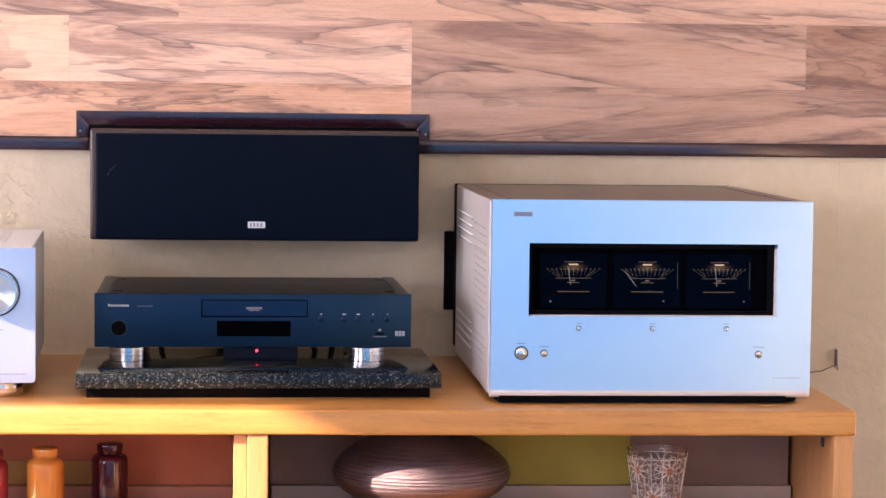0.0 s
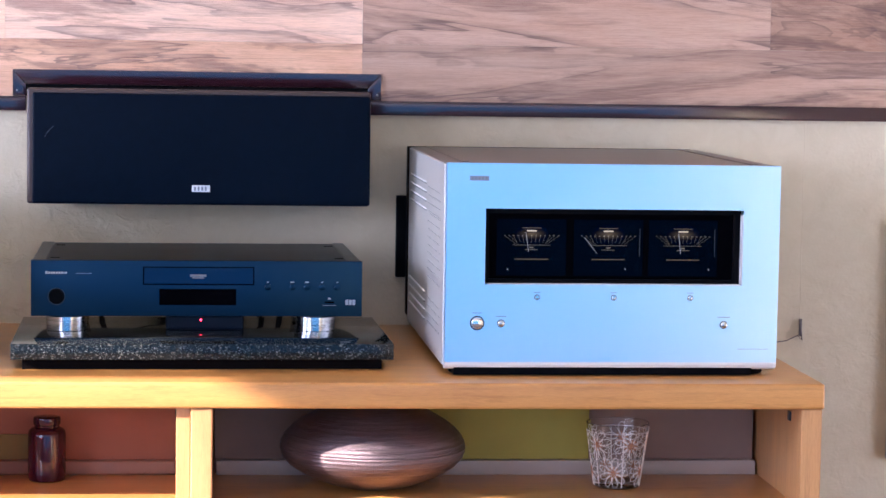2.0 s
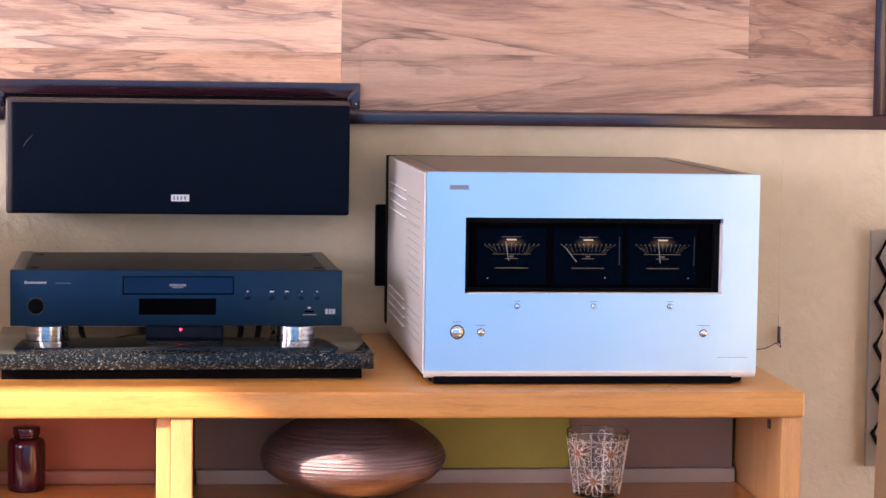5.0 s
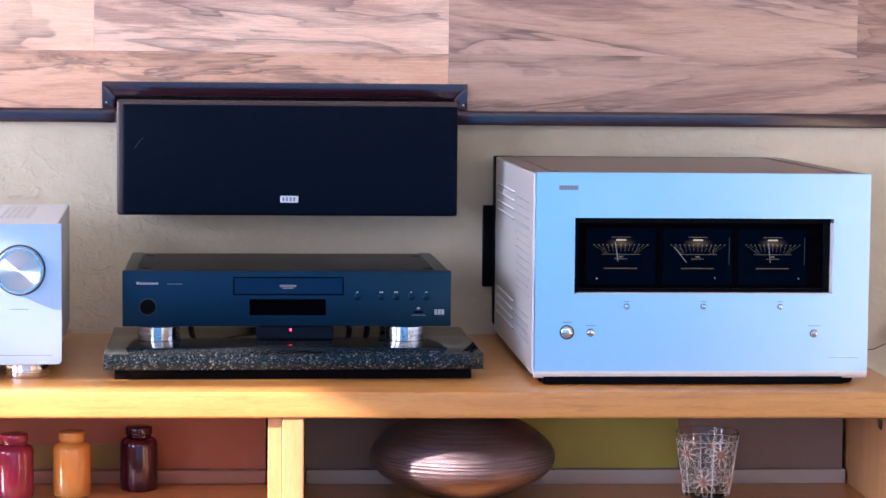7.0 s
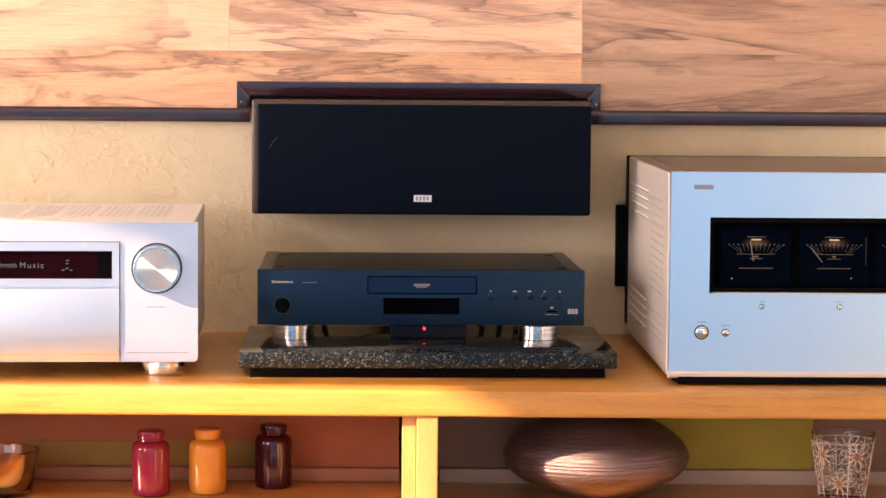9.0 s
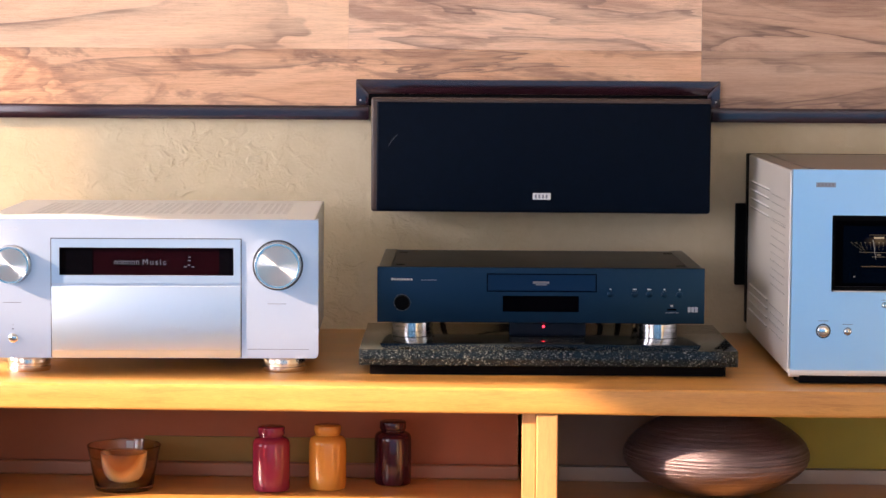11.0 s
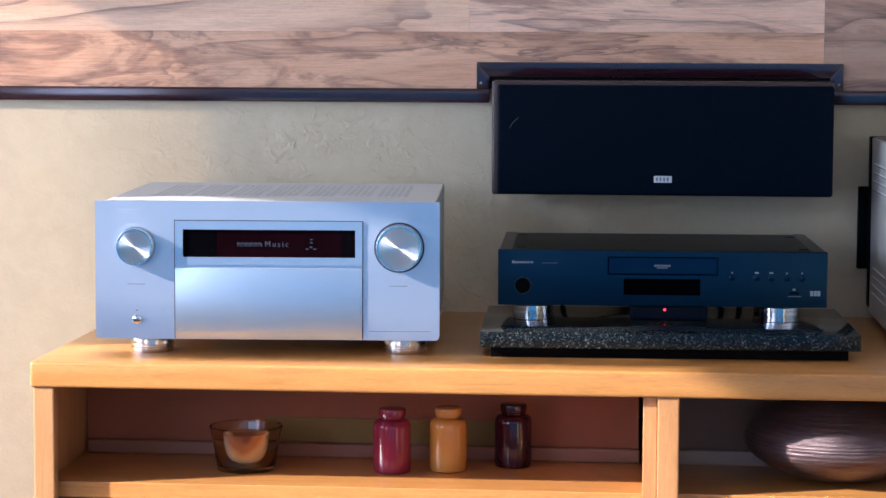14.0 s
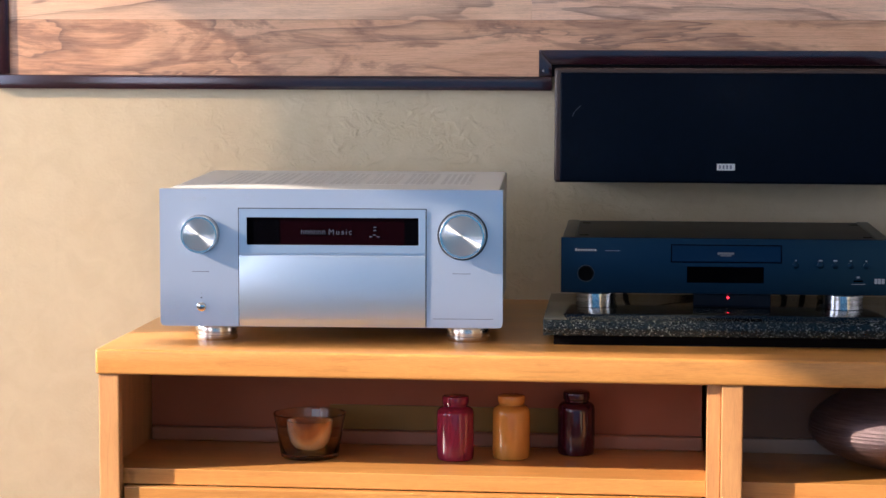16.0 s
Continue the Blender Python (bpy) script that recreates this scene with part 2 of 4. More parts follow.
PLASTER = plaster()
CEILING_PAINT = simple("ceiling_paint", (0.80, 0.78, 0.74), 0.9, grain=120, vary=0.04)
FLOOR_WOOD = beech("floor_oak", (0.085, 0.055, 0.035), (0.045, 0.028, 0.018), 0.5)
TOP_WOOD = beech("beech_veneer", (0.64, 0.318, 0.074), (0.42, 0.174, 0.034), 0.30)
SIDE_WOOD = beech("beech_upright", (0.64, 0.345, 0.120), (0.43, 0.195, 0.060), axis=(14, 14, 1))
# brown board reddened to carry the sun bounce of the left compartment
BACK_BOARD_WARM = simple("back_board_warm", (0.292, 0.084, 0.030), 0.7, grain=40, vary=0.12)
BACK_MAUVE = simple("back_board_mauve", (0.215, 0.132, 0.096), 0.7, grain=40, vary=0.12)
MUSTARD_BOARD = simple("mustard_board", (0.21, 0.125, 0.022), 0.7, grain=30, vary=0.12)
OLIVE_BOARD = simple("olive_board", (0.34, 0.27, 0.030), 0.7, grain=30, vary=0.12)
RAIL_PALE = simple("pale_rail_plastic", (0.38, 0.30, 0.25), 0.4, grain=70, vary=0.06)
RAIL_BROWN = simple("rail_plastic", (0.26, 0.115, 0.065), 0.62, grain=70, vary=0.06)
PLANK = walnut_board("plank_wood")
PLANK_SWIRL = walnut_board("plank_wood_swirled", (1.25, 4.6), 0.9, ((0.70, 0.40, 0.235), (0.92, 0.62, 0.41)), 5.5, 4.0, 0.85)
PLANK_PALE = walnut_board("plank_wood_pale", (0.9, 5.5), 0.5, ((0.86, 0.56, 0.36), (0.97, 0.70, 0.49)), 4.0, 3.0, 0.25)
MAHOGANY = beech("dark_mahogany", (0.040, 0.010, 0.016), (0.012, 0.004, 0.007), 0.15, axis=(2, 30, 30), coat=0.0, spec=0.8)
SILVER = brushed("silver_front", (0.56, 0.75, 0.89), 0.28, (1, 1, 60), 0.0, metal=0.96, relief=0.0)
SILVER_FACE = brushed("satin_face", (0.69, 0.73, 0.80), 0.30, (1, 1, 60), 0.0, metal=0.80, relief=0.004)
SILVER_BODY = brushed("silver_body", (0.64, 0.625, 0.60), 0.32, (1, 40, 1), 0.03, metal=0.42, relief=0.008)
REVEAL = brushed("bright_reveal", (0.80, 0.80, 0.80), 0.4, (1, 30, 30), 0.03, metal=0.2, relief=0.004)
SILVER_TOP = simple("silver_cover", (0.60, 0.61, 0.59), 0.5, 0.0, grain=220, vary=0.04, bumpy=0.02, spec=0.25)
DARK_TOP = brushed("bronze_cover", (0.22, 0.19, 0.165), 0.3, (1, 40, 1), 0.05, metal=0.8, relief=0.008)
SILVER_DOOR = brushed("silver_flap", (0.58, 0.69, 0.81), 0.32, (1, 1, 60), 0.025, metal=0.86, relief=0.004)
CHROME = brushed("polished_metal", (0.82, 0.80, 0.77), 0.10, (1, 1, 80), 0.03)
FOOT_METAL = brushed("foot_metal", (0.74, 0.66, 0.56), 0.22, (1, 1, 80), 0.05)
RIBBED = brushed("ribbed_foot", (0.64, 0.64, 0.64), 0.17, (1, 1, 80), 0.05, metal=1.0)
SPUN = spun()
DARK_RING = simple("dark_ring", (0.06, 0.06, 0.065), 0.35, 0.6)
BLUE_BLACK = brushed("player_front", (0.014, 0.036, 0.066), 0.36, (1, 1, 60))
TRAY_FRONT = brushed("player_tray", (0.013, 0.033, 0.066), 0.32, (1, 1, 60))
PLAYER_TOP = simple("player_cover", (0.010, 0.009, 0.008), 0.36, 0.0, 80)
RAIL_TOP = brushed("player_side", (0.22, 0.215, 0.19), 0.34, (1, 30, 1))
BLACK_PLASTIC = simple("black_plastic", (0.0022, 0.0022, 0.0030), 0.5, grain=140, vary=0.2, spec=0.04)
BLACK_GLOSS = simple("black_gloss", (0.0012, 0.0012, 0.002), 0.4, grain=140, vary=0.1, bumpy=0, spec=0.0)
DISPLAY_RED = simple("display_window", (0.0045, 0.0007, 0.0016), 0.3, grain=20, vary=0.3, bumpy=0, spec=0.02)
METER_BLUE = simple("meter_face", (0.0009, 0.0028, 0.0072), 0.6, grain=20, vary=0.2, bumpy=0, spec=0.0)
CLOTH = simple("speaker_cloth", (0.0014, 0.0042, 0.0110), 0.4, grain=900, vary=0.4, bumpy=0.12, spec=0.05)
SPEAKER_BODY = simple("speaker_vinyl", (0.060, 0.040, 0.034), 0.34, grain=90, vary=0.2, spec=0.3)
BADGE = simple("badge_plate", (0.72, 0.72, 0.72), 0.3, 0.2)
PALE_MARK = simple("pale_print", (0.55, 0.58, 0.62), 0.5)
GREY_MARK = simple("grey_print", (0.20, 0.21, 0.25), 0.5)
WHITE_MARK = simple("white_print", (0.46, 0.48, 0.51), 0.5)
DIM_MARK = simple("dim_print", (0.27, 0.29, 0.33), 0.5)
METER_BLUE_LINE = simple("meter_line", (0.045, 0.05, 0.06), 0.6, spec=0.1)
TRAY_MARK = simple("tray_print", (0.16, 0.17, 0.19), 0.5)
HOOK_GREY = simple("hook_grey", (0.12, 0.095, 0.09), 0.5)
VENT_GREY = simple("vent_grey", (0.47, 0.475, 0.46), 0.5, 0.0, spec=0.25)
SLOT_GREY = simple("slot_grey", (0.12, 0.12, 0.125), 0.5)
GRANITE = granite()
BOX_BLUE = simple("box_plastic", (0.004, 0.008, 0.018), 0.4, grain=140, vary=0.2, spec=0.12)
SCRATCH = simple("scratch_grey", (0.10, 0.11, 0.125), 0.6)
RUBBER = simple("black_rubber", (0.005, 0.004, 0.004), 0.9, spec=0.02)
CABLE = simple("black_cable", (0.014, 0.013, 0.013), 0.5)
PLATE_GREY = simple("plate_grey", (0.27, 0.30, 0.37), 0.45)
LOGO_SILVER = simple("logo_silver", (0.66, 0.68, 0.73), 0.4)
LED_RED = glow("red_led", (1.0, 0.02, 0.03), 1.6)
VFD = glow("display_letters", (0.50, 0.54, 0.72), 0.036)
METER_GLOW = glow("meter_lamp", (1.0, 0.76, 0.42), 0.095)
METER_SCALE = glow("meter_scale", (0.70, 0.55, 0.32), 0.019)
METER_NEEDLE = glow("meter_needle", (0.80, 0.74, 0.64), 0.06)
METER_LOW = glow("meter_low_lamp", (0.8, 0.52, 0.2), 0.008)


def halo():
    """Backlit patch of a meter dial: the light fades away from the little lamp."""
    m, t, b = nodes_of("meter_halo", 0.6)
    b.inputs["Base Color"].default_value = (0.0008, 0.0026, 0.0095, 1)
    b.inputs["Specular IOR Level"].default_value = 0.0
    tc = t.nodes.new("ShaderNodeTexCoord")
    mp = t.nodes.new("ShaderNodeMapping")
    mp.inputs["Scale"].default_value = (1 / 0.022, 1, 1 / 0.0135)
    t.links.new(tc.outputs["Object"], mp.inputs["Vector"])
    g = t.nodes.new("ShaderNodeTexGradient")
    g.gradient_type = "QUADRATIC_SPHERE"
    t.links.new(mp.outputs[0], g.inputs["Vector"])
    b.inputs["Emission Color"].default_value = (1.0, 0.66, 0.26, 1)
    t.links.new(maths(t, "MULTIPLY", g.outputs["Fac"], 0.026), b.inputs["Emission Strength"])
    return m


METER_HALO = halo()
VASE = copper_weave()
JAR_RED = simple("jar_cherry", (0.22, 0.018, 0.042), 0.10, grain=20, vary=0.06, bumpy=0)
JAR_YELLOW = simple("jar_mustard", (0.50, 0.215, 0.030), 0.12, grain=20, vary=0.06, bumpy=0)
JAR_PLUM = simple("jar_plum", (0.034, 0.004, 0.009), 0.08, grain=20, vary=0.1, bumpy=0)
AMBER = glass("amber_glass", (0.90, 0.73, 0.55))


def cup_sunlit_u():
    """Sunlit U painted into the cup: cream at the foot, orange and brown towards the rim."""
    m, t, b = nodes_of("cup_sunlit_u", 0.25)
    sep = t.nodes.new("ShaderNodeSeparateXYZ")
    t.links.new(coords(t), sep.inputs[0])
    span = t.nodes.new("ShaderNodeMapRange")
    for key, value in (("From Min", 0.652), ("From Max", 0.693)):
        span.inputs[key].default_value = value
    t.links.new(sep.outputs["Z"], span.inputs["Value"])
    off = maths(t, "MULTIPLY", maths(t, "ADD", sep.outputs["X"], 0.535), 1 / 0.024)
    arch = maths(t, "MULTIPLY", maths(t, "MULTIPLY", off, off), 0.55)
    wob = maths(t, "MULTIPLY", noise_of(t, coords(t), 60, 3), 0.10)
    at = maths(t, "ADD", maths(t, "SUBTRACT", span.outputs[0], arch), wob)
    t.links.new(ramp(t, at, (0.22, (0.98, 0.88, 0.68)), (0.36, (0.92, 0.62, 0.32)), (0.55, (0.46, 0.17, 0.055)), (1.0, (0.30, 0.12, 0.05))), b.inputs["Base Color"])
    return m


# the cup's colour holds the sun shining through it as a cream U
AMBER_CUP = cup_sunlit_u()
CLEAR = glass("clear_glass", (0.96, 0.97, 0.97), 0.0, 1.28)
FLOWER_WHITE = simple("white_enamel", (0.84, 0.74, 0.64), 0.4)
FLOWER_ORANGE = simple("orange_enamel", (0.48, 0.19, 0.07), 0.4)
STEEL_STRIP = brushed("steel_strip", (0.50, 0.50, 0.49), 0.3, (1, 1, 30))
CURTAIN_CLOTH = simple("curtain_cloth", (0.60, 0.50, 0.37), 0.9, grain=300, vary=0.08, bumpy=0.2)
WINDOW_PAINT = simple("window_paint", (0.78, 0.77, 0.74), 0.4)
PANE = glass("window_pane", (1, 1, 1), 0.0, 1.02)
SCREW = simple("screw_steel", (0.45, 0.42, 0.38), 0.35, 1.0)

# ---- builders ----
BASE = {}


def thing(name, at, label, category, group="", kind="", turn=0.0):
    ob = new(name)
    ob.location = at
    ob.rotation_euler = (0, 0, radians(turn))
    ob.empty_display_size = 0.02
    BASE[ob.name] = Vector(at)
    return tagged(ob, label, category, group, kind)


def part(name, bm, material, parent, label="", smooth=False):
    """bm holds places in the world; the mesh is linked under parent."""
    base = BASE[parent.name]
    bmesh.ops.translate(bm, verts=bm.verts, vec=-base)
    bmesh.ops.recalc_face_normals(bm, faces=bm.faces)
    me = bpy.data.meshes.new(name)
    bm.to_mesh(me)
    bm.free()
    me.materials.append(material)
    if smooth:
        for p in me.polygons:
            p.use_smooth = True
        straight = [p for p in me.polygons if max(abs(v) for v in p.normal) > 0.9999]
        if len(straight) == 6:
            for p in straight:
                p.use_smooth = False
        me.set_sharp_from_angle(angle=radians(38))
    ob = new(name, me)
    ob.parent = parent
    BASE[ob.name] = base
    if label:
        ob["label"] = label
    return ob


def body(name, bm, material, label, category, group="", kind="", smooth=False):
    """One mesh that is a thing of its own, with its origin at its base."""
    lo = [min(v.co[i] for v in bm.verts) for i in range(3)]
    hi = [max(v.co[i] for v in bm.verts) for i in range(3)]
    at = Vector(((lo[0] + hi[0]) / 2, (lo[1] + hi[1]) / 2, lo[2]))
    bmesh.ops.translate(bm, verts=bm.verts, vec=-at)
    bmesh.ops.recalc_face_normals(bm, faces=bm.faces)
    me = bpy.data.meshes.new(name)
    bm.to_mesh(me)
    bm.free()
    me.materials.append(material)
    if smooth:
        for p in me.polygons:
            p.use_smooth = True
        me.set_sharp_from_angle(angle=radians(38))
    ob = new(name, me)
    ob.location = at
    BASE[ob.name] = at
    return tagged(ob, label, category, group, kind)


def box(x0, x1, y0, y1, z0, z1, bevel=0.0, seg=2, into=None):
    bm = bmesh.new()
    bmesh.ops.create_cube(bm, size=1.0)
    for v in bm.verts:
        v.co = ((x0 + x1) / 2 + v.co.x * (x1 - x0), (y0 + y1) / 2 + v.co.y * (y1 - y0), (z0 + z1) / 2 + v.co.z * (z1 - z0))
    if bevel:
        bmesh.ops.bevel(bm, geom=bm.edges[:], offset=bevel, segments=seg, affect="EDGES", profile=0.6)
    return joined(into, bm) if into else bm


def joined(into, bm):
    me = bpy.data.meshes.new("tmp")
    bm.to_mesh(me)
    bm.free()
    into.from_mesh(me)
    bpy.data.meshes.remove(me)
    return into


def lathe(profile, at, axis="z", seg=48, closed=False):
    """Turns (radius, height) pairs about the axis through at; axis "y": the height runs towards the room (-y)."""
    bm = bmesh.new()
    rings = []
    for r, h in profile:
        ring = []
        for i in range(seg):
            a = 2 * math.pi * i / seg
            p = (r * math.cos(a), r * math.sin(a), h)
            if axis == "y":
                p = (p[0], -p[2], p[1])
            ring.append(bm.verts.new(Vector(at) + Vector(p)))
        rings.append(ring)
    pairs = list(zip(rings, rings[1:])) + ([(rings[-1], rings[0])] if closed else [])
    for a, b in pairs:
        for i in range(seg):
            bm.faces.new((a[i], a[(i + 1) % seg], b[(i + 1) % seg], b[i]))
    if not closed:
        for ring, r in ((rings[0], profile[0][0]), (rings[-1], profile[-1][0])):
            if r > 0:
                bm.faces.new(ring)
    bmesh.ops.remove_doubles(bm, verts=bm.verts, dist=1e-6)
    return bm


def tube(points, radius, seg=6, into=None, shut=False):
    """A round bar along a line of places."""
    bm = into or bmesh.new()
    pts = [Vector(p) for p in points]
    rings = []
    for i, p in enumerate(pts):
        if shut:
            d = pts[(i + 1) % len(pts)] - pts[i - 1]
        else:
            d = pts[min(i + 1, len(pts) - 1)] - pts[max(i - 1, 0)]
        d.normalize()
        up = Vector((0, 0, 1)) if abs(d.z) < 0.9 else Vector((1, 0, 0))
        a = d.cross(up).normalized()
        b = d.cross(a)
        rings.append([bm.verts.new(p + radius * (math.cos(k) * a + math.sin(k) * b)) for k in (2 * math.pi * j / seg for j in range(seg))])
    pairs = list(zip(rings, rings[1:])) + ([(rings[-1], rings[0])] if shut else [])
    for a, b in pairs:
        for j in range(seg):
            bm.faces.new((a[j], a[(j + 1) % seg], b[(j + 1) % seg], b[j]))
    if not shut:
        bm.faces.new(rings[0])
        bm.faces.new(rings[-1])
    return bm


def plate_with_hole(x0, x1, z0, z1, hx0, hx1, hz0, hz1, y0, y1, into=None):
    """An upright plate from y0 to y1 with one rectangular opening."""
    bm = into or bmesh.new()
    for a, b, c, d in ((x0, hx0, z0, z1), (hx1, x1, z0, z1), (hx0, hx1, z0, hz0), (hx0, hx1, hz1, z1)):
        box(a, b, y0, y1, c, d, into=bm)
    bmesh.ops.remove_doubles(bm, verts=bm.verts, dist=1e-6)
    bm.verts.index_update()
    seen = {}
    for f in list(bm.faces):
        seen.setdefault(tuple(sorted(v.index for v in f.verts)), []).append(f)
    for fs in seen.values():
        if len(fs) > 1:
            bmesh.ops.delete(bm, geom=fs, context="FACES_ONLY")
    return bm


def words(text, size, at, material, name, parent):
    """Flat lettering that faces the room."""
    cu = bpy.data.curves.new(name, "FONT")
    cu.body, cu.size, cu.extrude, cu.align_x, cu.space_character = text, size, 0.0001, "LEFT", 1.35
    ob = new("lettering", cu)
    me = bpy.data.meshes.new_from_object(ob)
    bpy.data.objects.remove(ob)
    bm = bmesh.new()
    bm.from_mesh(me)
    bpy.data.meshes.remove(me)
    for v in bm.verts:
        v.co = (at[0] + v.co.x, at[1] - v.co.z, at[2] + v.co.y)
    return part(name, bm, material, parent)

# ---- the room ----
WALL_Y = 0.388
body("floor", box(-2.2, 2.3, -4.7, WALL_Y, -0.1, 0.0), FLOOR_WOOD, "dark stained oak floor of the living room", "floor", kind="structure")
body("ceiling", box(-2.32, 2.42, -4.82, 0.53, 2.5, 2.6), CEILING_PAINT, "white painted ceiling", "ceiling", kind="structure")
body("wall_north", box(-2.32, 2.42, WALL_Y, 0.53, 0, 2.5), PLASTER, "beige hand-trowelled plaster wall behind the sideboard", "wall", kind="structure")

LINTEL = 1.89


def wall_with_window(name, along, lo, hi, face, outer, w0, w1, z0, z1):
    bm = bmesh.new()
    for a, b, c, d in ((lo, w0, 0, 2.5), (w1, hi, 0, 2.5), (w0, w1, 0, z0), (w0, w1, z1, 2.5)):
        if along == "y":
            box(min(face, outer), max(face, outer), a, b, c, d, into=bm)
        else:
            box(a, b, min(face, outer), max(face, outer), c, d, into=bm)
    return body(name, bm, PLASTER, "beige plaster wall with a wide window opening", "wall", kind="structure")


# unseen side wall: three windows, piers between them block sun, rear one adds fill
bm = bmesh.new()
for a, b, c, d in ((-4.7, -3.70, 0, 2.5), (-3.70, -2.40, 0, 0.85), (-3.70, -2.40, LINTEL, 2.5), (-2.40, -1.45, 0, 2.5), (-1.45, 0.36, 0, 0.85), (-1.45, -0.60, LINTEL, 2.5), (-0.25, 0.36, 1.92, 2.5), (-0.60, -0.25, 0.85, 2.5), (0.36, WALL_Y, 0, 2.5)):
    box(-2.32, -2.2, a, b, c, d, into=bm)
# wedge across the middle window's upper corner, added to slant the sun's edge
ends = [[bm.verts.new((x, y, z)) for y, z in ((-0.60, 1.76), (-0.60, LINTEL), (-0.88, LINTEL))] for x in (-2.32, -2.2)]
bm.faces.new(ends[0])
bm.faces.new(ends[1][::-1])
for i in range(3):
    bm.faces.new((ends[0][i], ends[1][i], ends[1][(i + 1) % 3], ends[0][(i + 1) % 3]))
body("wall_west", bm, PLASTER, "unseen beige plaster wall with three openings, shaped to cut the sun", "wall", kind="structure")
wall_with_window("wall_east", "y", -4.7, WALL_Y, 2.3, 2.42, -0.75, 0.15, 0.30, 1.10)
wall_with_window("wall_south", "x", -2.32, 2.42, -4.7, -4.82, -1.7, 2.1, 0.05, 2.15)

# the third window is added only as an opening for the fill lamp
for number, (y0, y1) in enumerate(((-1.45, -0.60), (-0.25, 0.36), (-3.70, -2.40))):
    top_z = (LINTEL, 1.92, LINTEL)[number]
    win_w = thing("window_%d" % (number + 1), (-2.3, (y0 + y1) / 2, 0.85), "white window in the side wall", "window", kind="structure")
    bm = bmesh.new()
    for a in (y0, y1 - 0.03):
        box(-2.31, -2.27, a, a + 0.03, 0.85, top_z, into=bm)
    box(-2.31, -2.27, y0 + 0.03, y1 - 0.03, 0.85, 0.89, into=bm)
    part("window_frame", bm, WINDOW_PAINT, win_w)
    pane = part("pane", box(-2.293, -2.289, y0 + 0.03, y1 - 0.03, 0.89, top_z), PANE, win_w)
    pane.visible_shadow = False

def sheer_cloth():
    """Thin cloth added to dim and soften the sun, denser towards its gathered edge."""
    m, t, b = nodes_of("sheer_cloth", 0.9)
    b.inputs["Base Color"].default_value = (0.80, 0.66, 0.46, 1)
    sep = t.nodes.new("ShaderNodeSeparateXYZ")
    t.links.new(coords(t), sep.inputs[0])
    span = t.nodes.new("ShaderNodeMapRange")
    for key, value in (("From Min", -0.245), ("From Max", -0.10), ("To Min", 0.0), ("To Max", 0.46)):
        span.inputs[key].default_value = value
    t.links.new(sep.outputs["Y"], span.inputs["Value"])
    clear = t.nodes.new("ShaderNodeBsdfTransparent")
    clear.inputs["Color"].default_value = (0.95, 0.76, 0.48, 1)
    mix = t.nodes.new("ShaderNodeMixShader")
    t.links.new(span.outputs[0], mix.inputs[0])
    t.links.new(b.outputs[0], mix.inputs[1])
    t.links.new(clear.outputs[0], mix.inputs[2])
    t.links.new(mix.outputs[0], t.nodes["Material Output"].inputs["Surface"])
    return m


# unseen sheer, added to weaken the sun that reaches the wall
bm = bmesh.new()
rows = [[bm.verts.new((-2.225 + 0.008 * math.sin(70 * (y0 + i * 0.0165)), y0 + i * 0.0165, z)) for i in range(41)] for y0, z in ((-0.31, 0.80), (-0.31, 2.32))]
for i in range(40):
    bm.faces.new((rows[0][i], rows[0][i + 1], rows[1][i + 1], rows[1][i]))
body("sun_dimming_sheer", bm, sheer_cloth(), "unseen thin sheer added in the side window to dim the sun", "curtain", kind="structure", smooth=True)
win_s = thing("window_4", (0.2, -4.79, 0.05), "wide white balcony door behind the viewer", "window", kind="structure")
bm = bmesh.new()
for a in (-1.7, 2.06):
    box(a, a + 0.04, -4.80, -4.76, 0.05, 2.15, into=bm)
for a in (0.05, 2.11):
    box(-1.66, 2.06, -4.80, -4.76, a, a + 0.04, into=bm)
part("window_frame", bm, WINDOW_PAINT, win_s)
pane = part("pane", box(-1.66, 2.06, -4.782, -4.778, 0.09, 2.11), PANE, win_s)
pane.visible_shadow = False

# unseen opening added for the east fill lamp
win_e = thing("window_5", (2.39, -0.30, 0.30), "unseen low window added in the east wall for fill light", "window", kind="structure")
bm = bmesh.new()
for a in (-0.75, 0.12):
    box(2.37, 2.41, a, a + 0.03, 0.30, 1.10, into=bm)
for a in (0.30, 1.07):
    box(2.37, 2.41, -0.72, 0.12, a, a + 0.03, into=bm)
part("window_frame", bm, WINDOW_PAINT, win_e)
pane = part("pane", box(2.388, 2.392, -0.72, 0.12, 0.33, 1.07), PANE, win_e)
pane.visible_shadow = False

# unseen bar over the side window, added to cast a band of shade
body("awning_arm", box(-3.30, -2.321, -1.147, -1.087, 1.99, 2.01, 0.004), WINDOW_PAINT, "unseen white bar added outside the side window to cast a shade band", "awning", kind="structure")

# ground outside, so that the windows do not look into nothing
body("ground", box(-60, 60, -60, 60, -0.6, -0.5), simple("garden_ground", (0.035, 0.045, 0.03), 0.95, grain=3), "grassy ground outside the house", "ground", kind="structure")

# plain garden wall that closes the view from the balcony door
body("garden_wall", box(-14, 14, -8.7, -8.5, -0.5, 5.0), simple("garden_wall_render", (0.10, 0.105, 0.11), 0.9, grain=8), "plain dark garden wall outside the balcony door", "wall", kind="structure")

# ---- sideboard ----
TOP = 0.80
FRONT = -0.234
SHELF_Z = 0.645
side = thing("sideboard", (0, 0.08, 0), "long honey-coloured beech sideboard with open compartments", "sideboard")
part("top", box(-0.783, 0.777, FRONT, WALL_Y - 0.002, 0.768, TOP, 0.004, 3), TOP_WOOD, side, "thick beech top with rounded edges", smooth=True)
